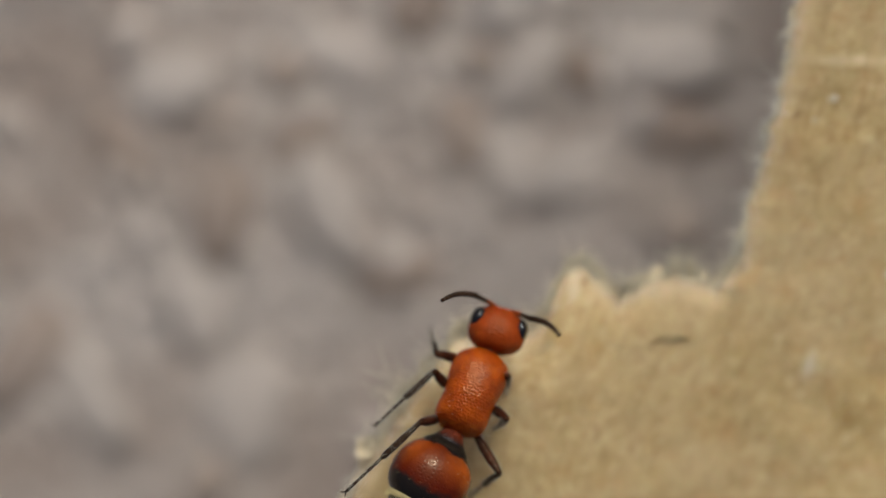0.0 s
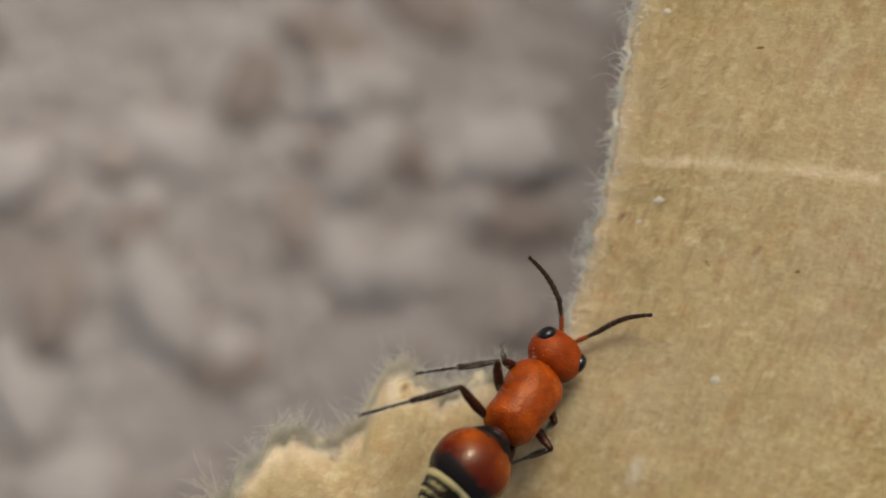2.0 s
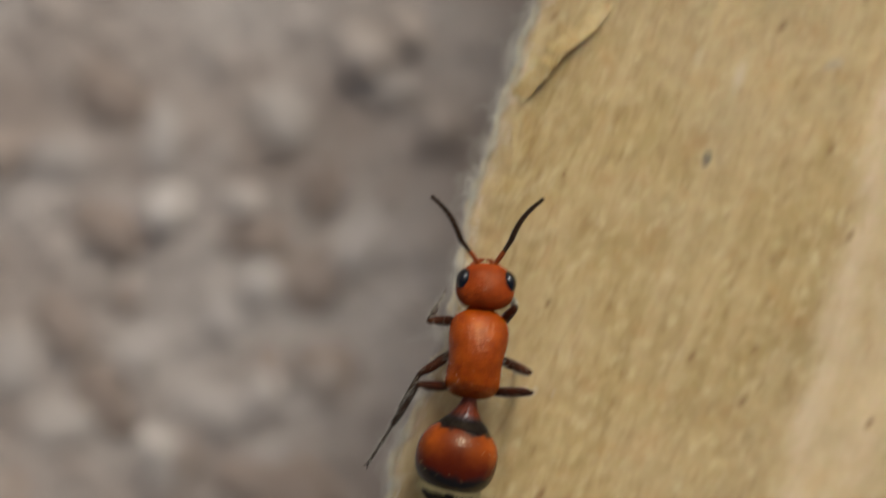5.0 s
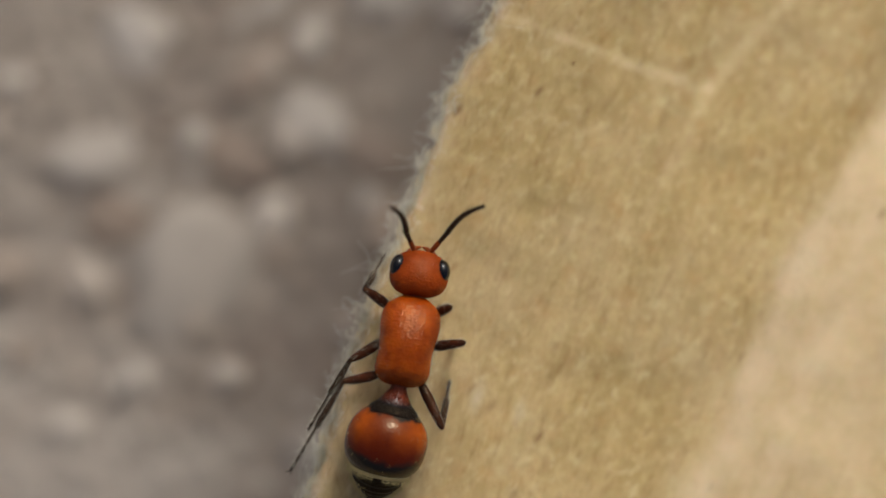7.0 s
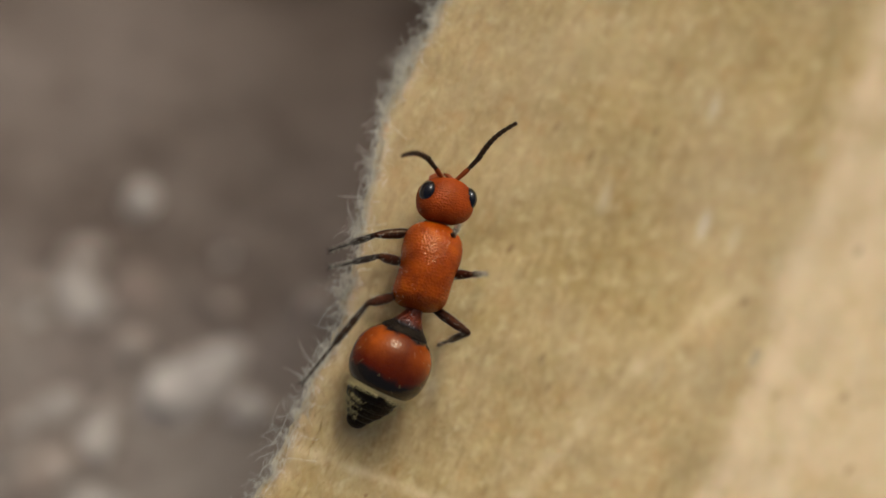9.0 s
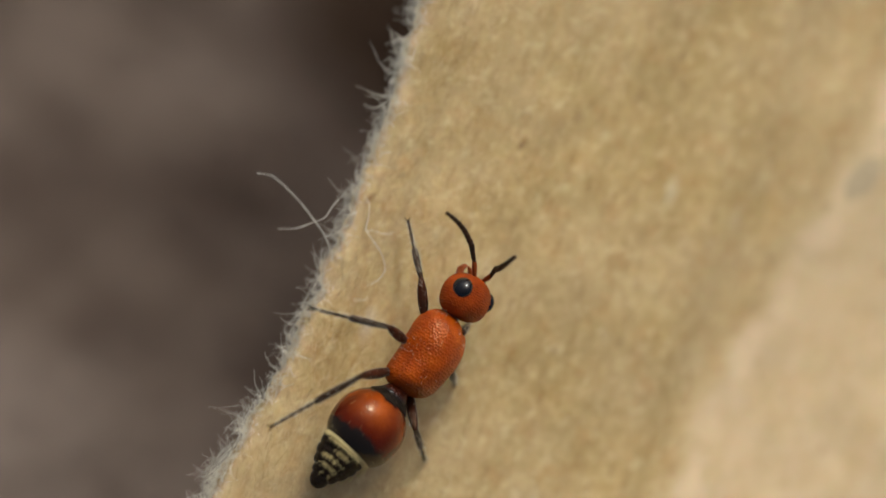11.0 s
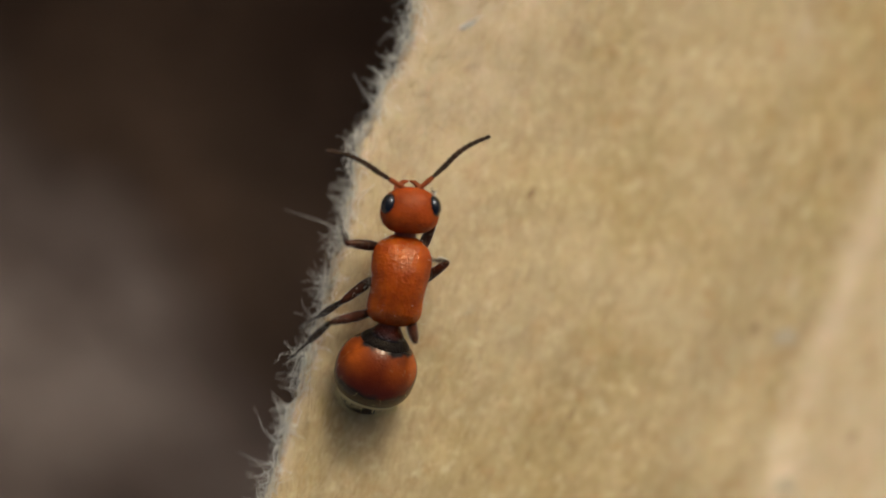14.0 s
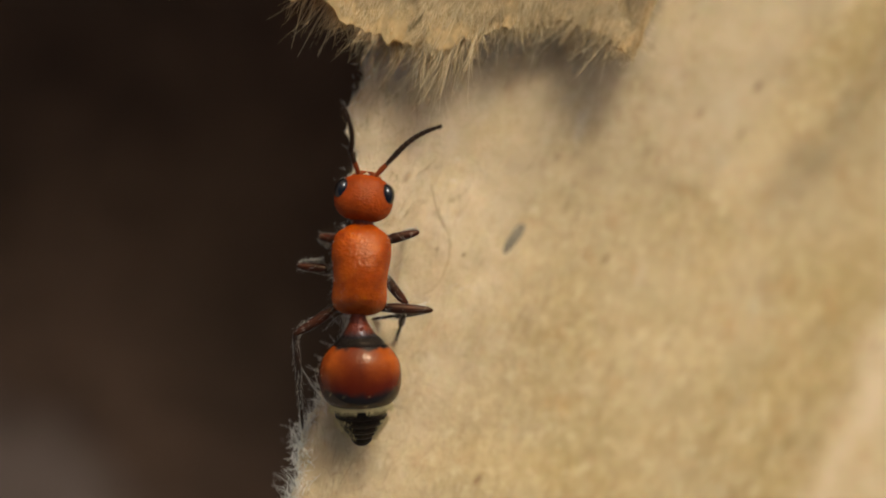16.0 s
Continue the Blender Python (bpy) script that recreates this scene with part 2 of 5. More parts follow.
FLECK = torn_paper("white_fleck", (0.56, 0.48, 0.35))
SHRED = torn_paper("shredded_pulp", (0.76, 0.58, 0.30), 0.7)
TOW = torn_paper("tow_fibre", (0.92, 0.76, 0.46), 0.5)
GOLD = torn_paper("golden_fibre", (0.66, 0.49, 0.24), 0.4)
FLUFF = torn_paper("cream_fluff", (0.98, 0.92, 0.76), 0.5)
CREAM = torn_paper("cream_hair", (0.55, 0.44, 0.20))
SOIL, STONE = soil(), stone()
PEBBLE = lump("pebble", (0.40, 0.345, 0.30), (0.47, 0.415, 0.37))
SILTY = lump("silty_pebble", (0.40, 0.345, 0.30), (0.455, 0.395, 0.345))
CLOD = lump("clod", (0.25, 0.19, 0.152), (0.34, 0.27, 0.223))
RED = cuticle("rust_cuticle", (0.18, 0.022, 0.0012), (0.36, 0.063, 0.0015), 0, 0, 0.20, 0.25)
RED.node_tree.nodes["Principled BSDF"].inputs["Specular IOR Level"].default_value = 0.42
RED_HEAD = cuticle("rust_head_cuticle", (0.18, 0.025, 0.003), (0.30, 0.048, 0.005), 0, 0, 0.24, 0.22)
BANDED = banded_cuticle()
BLACK = cuticle("black_cuticle", (0.006, 0.005, 0.004), (0.014, 0.010, 0.008), 12000, 0.00003, 0.42)
BLACK.node_tree.nodes["Principled BSDF"].inputs["Specular IOR Level"].default_value = 0.12
LEG = cuticle("leg_cuticle", (0.012, 0.009, 0.007), (0.035, 0.016, 0.009), 0, 0, 0.4)


def waist_cuticle():
    """Dark red in front, black behind."""
    m = Mat("waist_cuticle", 0.3, 0.25)
    red = m.ramp(m.noise(1500, 4), (0.3, (0.09, 0.013, 0.003)), (0.7, (0.17, 0.027, 0.004)))
    behind = m.ramp(m.math("MULTIPLY", m.axis(1), -1000), (0.22, grey(0)), (0.5, grey(1)))
    m.color(m.mix(behind, red, (0.012, 0.009, 0.008)))
    m.bump(m.ramp(m.cells(9000), (0.0, grey(0)), (0.55, grey(1))), 0.00004, 0.9)
    return m.m


WAIST = waist_cuticle()
THIGH = cuticle("thigh_cuticle", (0.010, 0.006, 0.004), (0.058, 0.014, 0.006), 0, 0, 0.32)
SCAPE = cuticle("scape_cuticle", (0.16, 0.035, 0.010), (0.24, 0.05, 0.012), 0, 0, 0.4)
EYE = Mat("eye", 0.06, 0.5).color((0.006, 0.005, 0.006)).m
HAIR = torn_paper("pale_hair", (0.72, 0.67, 0.54), 0.2)


# ---- mesh helpers ----
def mesh_object(name, verts, faces, material, parent=None, label="", kind="", smooth=True):
    me = bpy.data.meshes.new(name)
    me.from_pydata([tuple(v) for v in verts], [], faces)
    me.materials.append(material)
    me.polygons.foreach_set("use_smooth", [smooth] * len(me.polygons))
    me.update()
    ob = new(name, me)
    ob.parent = parent
    return tagged(ob, label=label, kind=kind)


def loft(rings, n=28, power=2.0):
    """A closed body along y from rings (y, half width, half height, z centre), in mm."""
    verts, faces = [], []
    for y, a, h, zc in rings:
        for k in range(n):
            c, s = math.cos(2 * math.pi * k / n), math.sin(2 * math.pi * k / n)
            verts.append((a * MM * math.copysign(abs(c) ** (2 / power), c), y * MM, zc * MM + h * MM * math.copysign(abs(s) ** (2 / power), s)))
    for i in range(len(rings) - 1):
        for k in range(n):
            p, q = i * n + k, i * n + (k + 1) % n
            faces.append((p, q, q + n, p + n))
    for first in (0, (len(rings) - 1) * n):
        faces.append(tuple(range(first, first + n)))
    return verts, faces


def pitted(rings, n, power, pit, depth, steps=110):
    """A body like loft's, finely divided, with staggered round pits of that width and depth (mm)."""
    ys = [r[0] for r in rings]
    along = np.cumsum([0] + [math.hypot(rings[i + 1][0] - rings[i][0], rings[i + 1][1] - rings[i][1]) for i in range(len(rings) - 1)])
    lengths = np.linspace(0, along[-1], steps)
    fine = [tuple(float(np.interp(q, along, [r[k] for r in rings])) for k in range(4)) for q in lengths]
    table = np.array(fine)
    for _ in range(70):   # no creases between the rings
        table[1:-1] = 0.25 * table[:-2] + 0.5 * table[1:-1] + 0.25 * table[2:]
    smooth = [tuple(float(v) for v in r) for r in table]
    verts, faces = loft(smooth, n, power)
    middle = float(np.mean(ys)) * MM
    round_count = round(2 * math.pi * max(r[1] for r in rings) / pit)
    rng = random.Random(4)
    stray = [(rng.uniform(-0.3, 0.3), rng.uniform(-0.3, 0.3), rng.uniform(0.75, 1.1)) for _ in range(977)]
    shaped = []
    for i, v in enumerate(verts):
        v = Vector(v)
        ring = i // n
        across, down = math.atan2(v.z - smooth[ring][3] * MM, v.x) / (2 * math.pi) * round_count, lengths[ring] / (0.87 * pit)
        hollow = 0.0
        for row in (math.floor(down) - 1, math.floor(down), math.floor(down) + 1, math.floor(down) + 2):
            shift = 0.5 * (row % 2)
            first = math.floor(across - shift)
            for col in (first, first + 1):
                dx, dy, size = stray[(row * 61 + col % round_count * 17) % 977]
                away = math.hypot(across - shift - col - dx, 0.87 * (down - row - dy)) / (0.52 * size)
                hollow = max(hollow, 1 - away * away)
        inward = (v - Vector((0, v.y * 0.7 + middle * 0.3, 0))).normalized()
        shaped.append(v - inward * hollow * depth * MM)
    return shaped, faces


def rounded(y0, y1, a, h, zc=0.0, steps=14, front=2.0, back=2.0):
    """Rings of an egg from y0 to y1; front and back set how blunt its ends are."""
    rings = []
    for i in range(steps + 1):
        w = -math.cos(math.pi * i / steps)
        p = back if w < 0 else front
        r = max(1 - abs(w) ** p, 0.0) ** (1 / p)
        rings.append((y0 + (y1 - y0) * (w + 1) / 2, max(a * r, 0.004), max(h * r, 0.004), zc))
    return rings


def tube(points, radii, n=10):
    """A closed tube along points (mm)."""
    pts = [Vector(p) * MM for p in points]
    verts, faces = [], []
    for i, p in enumerate(pts):
        d = (pts[min(i + 1, len(pts) - 1)] - pts[max(i - 1, 0)]).normalized()
        side = d.cross(Vector((0.13, 0.21, 1))).normalized()
        up = side.cross(d)
        for k in range(n):
            a = 2 * math.pi * k / n
            verts.append(p + (side * math.cos(a) + up * math.sin(a)) * radii[i] * MM)
    for i in range(len(pts) - 1):
        for k in range(n):
            p, q = i * n + k, i * n + (k + 1) % n
            faces.append((p, q, q + n, p + n))
    faces.append(tuple(range(n)))
    faces.append(tuple(range((len(pts) - 1) * n, len(pts) * n)))
    return verts, faces


def joined(*pieces):
    verts, faces = [], []
    for v, f in pieces:
        k = len(verts)
        verts += list(v)
        faces += [tuple(i + k for i in face) for face in f]
    return verts, faces


def strands(roots, rng, steps=6):
    """Thin three-sided hairs: each root is (place, direction, length, radius, curl), in metres."""
    verts, faces = [], []
    for p, d, length, radius, curl in roots:
        p, d = Vector(p), Vector(d).normalized()
        bend = Vector((rng.gauss(0, 1), rng.gauss(0, 1), rng.gauss(0, 1))) * curl
        base = len(verts)
        for i in range(steps + 1):
            side = d.cross(Vector((0.3, 0.2, 1))).normalized()
            up = side.cross(d)
            r = radius * (1 - 0.75 * i / steps)
            for k in range(3):
                a = 2.0944 * k
                verts.append(p + (side * math.cos(a) + up * math.sin(a)) * r)
            p = p + d * (length / steps)
            d = (d + bend * 0.35 + Vector((rng.gauss(0, 1), rng.gauss(0, 1), rng.gauss(0, 1))) * curl * 0.25).normalized()
        for i in range(steps):
            for k in range(3):
                a, b = base + i * 3 + k, base + i * 3 + (k + 1) % 3
                faces.append((a, b, b + 3, a + 3))
    return verts, faces


# ---- ground ----
# pale pebbles and brown clods on the soil: x, y and half width in mm
PEBBLES_NEAR = ((-14.0, 4.9, 2.0), (-7.2, 6.2, 2.0), (0.6, 5.4, 1.8), (6.7, 6.0, 2.0), (-7.3, -0.6, 2.1), (-12.9, -4.3, 2.1), (0.4, 1.4, 1.8), (-17.5, -8.6, 2.3),
                (-11.0, -9.0, 2.1), (3.3, 1.3, 1.7), (-2.6, 13.2, 1.6), (2.7, 18.0, 1.4), (6.1, 13.6, 1.6), (10.8, 12.0, 1.4), (0.8, 8.8, 1.7))
PEBBLES_FAR = ((0.9, 20.6, 1.2), (6.0, 20.9, 1.2), (9.0, 18.6, 1.3), (11.5, 16.7, 1.1), (15.0, 25.3, 1.2), (7.2, 16.5, 1.2), (11.7, 31.0, 1.2), (6.9, 29.8, 1.2), (9.4, 22.3, 1.0),
               (3.0, 28.9, 1.1), (16.0, 31.9, 1.2), (26.6, 58.0, 1.9), (22.7, 52.1, 1.5), (15.2, 55.6, 1.5), (20.8, 57.0, 1.0), (13.8, 50.7, 1.9), (17.4, 46.1, 2.3), (21.9, 61.7, 1.3))
CLODS_NEAR = ((-16.2, 2.3, 1.5), (-8.4, 3.0, 1.4), (-12.0, -0.3, 1.4), (-1.7, 3.4, 1.5), (7.4, 3.0, 1.7), (-20.1, -6.3, 1.8), (-4.2, -3.0, 1.5), (-3.4, 8.6, 1.5), (0.1, 9.8, 1.2),
              (4.0, 11.6, 1.5), (-15.1, 10.1, 1.4), (-0.8, 11.1, 1.3), (-4.4, 15.5, 1.4), (7.3, 16.4, 1.2), (12.8, 14.8, 1.5))
CLODS_FAR = ((0.4, 14.1, 1.5), (3.3, 5.6, 1.1), (12.6, 24.0, 1.4), (11.1, 25.7, 1.2), (14.0, 20.4, 1.1), (-2.3, 22.2, 1.4), (2.8, 22.0, 1.3), (4.3, 19.2, 1.2), (10.4, 15.6, 1.2), (2.3, 12.6, 1.1),
             (4.8, 31.4, 1.4), (13.5, 27.5, 1.0), (11.3, 20.2, 1.0), (4.8, 26.0, 1.3), (20.2, 54.2, 1.2), (24.3, 61.7, 1.2), (19.2, 50.7, 1.2), (25.2, 50.7, 1.4), (14.5, 47.9, 1.2), (17.1, 59.4, 1.2))


def soil_height(x, y):
    """Height of the soil at x, y (metres); it falls into a hollow under the torn notch."""
    k = min(max((y - 0.048) / 0.052, 0.0), 1.0)
    z = SOIL_Z - 0.014 * k * k * (3 - 2 * k)
    return z + 0.0009 * noise.fractal(Vector((x * 70, y * 70, 3)), 1.0, 2.0, 3)


def build_ground():
    half = 40.0
    xs = np.concatenate([[-half, -5, -1, -0.3], np.linspace(-0.12, 0.22, 110), [0.4, 1, 5, half]])
    verts, faces = [], []
    for y in xs:
        for x in xs:
            verts.append((x, y, soil_height(x, y)))
    n = len(xs)
    for j in range(n - 1):
        for i in range(n - 1):
            a = j * n + i
            faces.append((a, a + 1, a + n + 1, a + n))
    tagged(mesh_object("ground", verts, faces, SOIL), "bare grey-brown stony soil, partly in the shade of cardboard, partly with painted shade", "soil", kind="structure")

    rng = random.Random(4)
    forms = []
    for s in range(6):
        bm = bmesh.new()
        bmesh.ops.create_icosphere(bm, subdivisions=2, radius=1.0)
        for v in bm.verts:
            v.co *= 1 + 0.35 * noise.noise(v.co * 1.3 + Vector((s * 7, 0, 0))) + 0.1 * noise.noise(v.co * 4 + Vector((s * 3, 2, 0)))
        forms.append((np.array([v.co[:] for v in bm.verts]), [tuple(v.index for v in f.verts) for f in bm.faces]))
        bm.free()
    verts, faces = [], []
    for i in range(3000):
        x, y = rng.uniform(-0.05, 0.10), rng.uniform(-0.04, 0.16)
        if y + 0.5 * (x - 0.022) > 0.058 + 0.016 * noise.noise(Vector((x * 60, y * 60, 1))) and (y > 0.068 or rng.random() > 0.08):
            continue
        r = MM * min(0.3 + rng.expovariate(1 / 0.35), 1.2)
        if 0.032 < y < 0.050 and rng.random() < 0.3:
            r *= 1.7
        v, f = forms[rng.randrange(6)]
        turn = np.array(Euler((rng.uniform(-0.5, 0.5), rng.uniform(-0.5, 0.5), rng.uniform(0, 6))).to_matrix())
        k = len(verts)
        verts += [tuple(p) for p in (v * np.array([1, 0.8, 0.45])) @ turn.T * r + np.array([x, y, soil_height(x, y) + 0.05 * r])]
        faces += [tuple(j + k for j in face) for face in f]
    tagged(mesh_object("gravel", verts, faces, STONE), "scattered grey and brown grit and small stones on soil", "gravel", kind="stuff")

    # single pebbles and clods, half sunk into the soil; they share six forms
    shapes = {}
    for name, material in (("silty_pebble", SILTY), ("pebble", PEBBLE), ("clod", CLOD)):
        for s, (v, f) in enumerate(forms):
            me = bpy.data.meshes.new(name)
            me.from_pydata([tuple(p) for p in v], [], f)
            me.materials.append(material)
            me.polygons.foreach_set("use_smooth", [True] * len(me.polygons))
            for p in me.vertices:
                away = 1 + 0.45 * noise.noise(p.co * 1.6 + Vector((s * 5, 9, 0)))
                p.co = (p.co.x * away * 1.1, p.co.y * away * (0.7 + 0.1 * (s % 3)), p.co.z)
            shapes[name, s] = me
    for name, places, label, category in (("silty_pebble", PEBBLES_NEAR, "silt-covered grey pebble sunk into the soil", "pebble"), ("pebble", PEBBLES_FAR, "pale grey-brown pebble half sunk in the soil", "pebble"),
                                          ("clod", CLODS_NEAR + CLODS_FAR, "flat dark brown clod of earth among pebbles", "soil clod")):
        for x, y, r in places:
            ob = new(name, shapes[name, rng.randrange(6)])
            wide = r * MM * rng.uniform(1.05, 1.4)
            ob.matrix_basis = pose(x * MM, y * MM, soil_height(x * MM, y * MM) + 0.02 * wide, rng.uniform(-6, 6), rng.uniform(-6, 6), rng.uniform(0, 360)) @ Matrix.Diagonal((wide, wide * rng.uniform(0.7, 0.95), wide * 0.22, 1))
            tagged(ob, label, category, "stones and clods on the soil")


# ---- cardboard ----
# the torn edge: y and x in mm
EDGE = [(-30, -16), (-10.7, -4.6), (-7.8, -3.0), (-5.8, -1.7), (-4.1, 0.1), (-3.8, 2.0), (-2.5, 3.6), (-2.0, 5.5), (-1.75, 9.6), (-1.1, 10.4),
        (1.0, 10.8), (6.0, 12.1), (12.2, 13.1), (15.6, 14.4), (18.1, 14.8), (20.7, 16.1), (22.2, 16.7), (27.3, 17.6), (31.0, 18.8), (34.7, 20.0),
        (41.7, 22.0), (45.5, 23.4), (48.3, 24.6), (52.4, 26.0), (54.9, 27.4), (57.5, 28.6), (59.8, 29.7), (63.2, 30.4), (67.3, 31.2),
        (69.4, 32.2), (73.1, 34.4), (76.2, 35.8), (78.9, 36.9), (82.4, 38.3), (87.3, 39.7), (91.7, 41.0), (94.8, 41.5), (98.9, 43.4),
        (101.4, 43.7), (103.8, 43.4), (106.7, 43.2), (110.0, 44.4), (112.5, 48), (114.5, 55), (118, 57), (170, 60)]


def edge_x(y):
    """x of the torn edge at y, in mm, ragged at several scales."""
    base = float(np.interp(y, [p[0] for p in EDGE], [p[1] for p in EDGE]))
    return base + 0.18 + 0.28 * noise.noise(Vector((y * 1.1, 4, 0))) + 0.16 * noise.noise(Vector((y * 3.7, 9, 0))) + 0.08 * noise.noise(Vector((y * 11, 2, 0)))


def ledge_line(x):
    """Where the first ledge lies before it is torn into knobs."""
    return float(np.interp(x, [-3.0, -1.7, 0.1, 2.0, 3.6, 5.5, 9.6, 10.4, 10.8], [-7.8, -5.8, -4.1, -3.8, -2.5, -2.0, -1.75, -1.1, 1.0]))


def ledge_shift(x, y):
    """The first ledge is torn into knobs and notches that reach up or down by this much."""
    if not (-8 < y < 1.5 and -1.5 < x < 11.5):
        return 0.0
    knob = float(np.interp(x, [-1.5, 0.0, 0.9, 2.5, 3.3, 4.2, 4.8, 6.1, 7.2, 8.2, 9.7, 11], [0, 0.55, 0.65, -0.25, -0.3, 1.2, 1.25, -0.3, 0.25, 0.65, -0.05, 0]))
    knob += 0.2 * noise.noise(Vector((x * 3.1, 7, 2)))
    return knob * math.exp(-((ledge_line(x) - y) / 2.0) ** 2)


def edge_trend(y):
    """The edge without its steps."""
    return float(np.mean(np.interp(np.linspace(y - 9, y + 9, 19), [p[0] for p in EDGE], [p[1] for p in EDGE])))


def smoothstep(a, b, v):
    k = min(max((v - a) / (b - a), 0.0), 1.0)
    return k * k * (3 - 2 * k)


def ridge_u(y):
    return float(np.interp(y, [15, 25, 45, 55, 63, 75, 90, 105], [13.2, 13.5, 14.3, 15.0, 15.4, 14.4, 14.6, 15.5])) + 0.4 * noise.noise(Vector((y * 0.2, 1, 7)))


def ledge_rise(x, y):
    """The corner below the first ledge curls up."""
    return 2.2 * smoothstep(0.0, -6.0, y) * smoothstep(9.0, 1.0, x)


def card_height(x, y, u=None):
    """Height of the sheet over the soil at x, y (mm); it bends down towards the side away from its torn edge."""
    near = x - edge_x(y) if u is None else u
    u = x - edge_trend(y)
    z = CARD_Z / MM
    z -= (0.06 + 0.24 * smoothstep(25, 75, y)) * max(u - 2.0, 0.0)
    if -8 < y < 1 and x < 10.8:
        near = max(min(near, ledge_line(x) - y), 0.0)
    z -= 0.35 * max(1 - near / 1.6, 0.0) ** 2 if near < 1.6 else 0.0
    z -= 0.012 * max(u - 30, 0.0) ** 2 if u < 60 else 10.8 + 0.72 * (u - 60)
    z += 0.45 * smoothstep(6, 22, y) * math.exp(-((u - ridge_u(y)) / 1.3) ** 2)
    z -= 0.35 * smoothstep(60, 85, y) * math.exp(-((u - 2.6) / 1.0) ** 2)
    z += 0.35 * noise.noise(Vector((x * 0.12, y * 0.12, 5))) + 0.10 * noise.noise(Vector((x * 0.5, y * 0.5, 8)))
    z += ledge_rise(x, y)
    across, along = x * 0.92 - y * 0.39, x * 0.39 + y * 0.92
    z += (0.16 + 0.12 * smoothstep(60, 45, y)) * smoothstep(2, 8, u) * smoothstep(8, 22, y) * noise.noise(Vector((across * 0.75, along * 0.07, 3)))
    return max(z, soil_height(x * MM, y * MM) / MM + 0.9)


def fold_x(y):
    """x of the fold beyond which wear and painted light pale the face."""
    return float(np.interp(y, [10, 14, 18, 24.8, 30.6, 38, 45.4, 50.8, 55, 63, 71, 77, 81.7, 88.5, 100], [27, 28.1, 29.6, 31.3, 32.7, 35.3, 38.3, 41.9, 44.6, 47.7, 50.7, 54.1, 57.5, 60.1, 65]))


def card_wear_and_light(x, y, u):
    past = x - fold_x(y) + 0.7 * noise.noise(Vector((x * 0.5, y * 0.35, 14)))
    soft = 1.1 * smoothstep(45, 65, y)
    # the fold's highlight and the brighter side past it are painted in here
    w = 0.65 * smoothstep(4, 14, y) * math.exp(-((past - 0.45) / 0.6) ** 2)
    w += 0.35 * smoothstep(10, 20, y) * smoothstep(70, 60, y) * math.exp(-((past - 2.7) / 0.5) ** 2)
    w += (0.35 + 0.4 * smoothstep(25, 50, y)) * smoothstep(6, 16, y) * (1 - 0.5 * smoothstep(66, 88, y)) * smoothstep(-0.3 - soft, 1.1 + soft, past)
    w += (0.5 + 0.3 * smoothstep(98, 102, y)) * smoothstep(90, 97, y) * smoothstep(9, 3, u)
    w += 0.5 * smoothstep(102, 107, y) * smoothstep(5, 9, u) * smoothstep(18, 14, u)
    w += 0.9 * math.exp(-(u / 0.5) ** 2)
    if y < 1 and x < 11:
        w += 0.9 * math.exp(-((ledge_line(x) - y) / 0.7) ** 2)
    return min(w, 1.0)


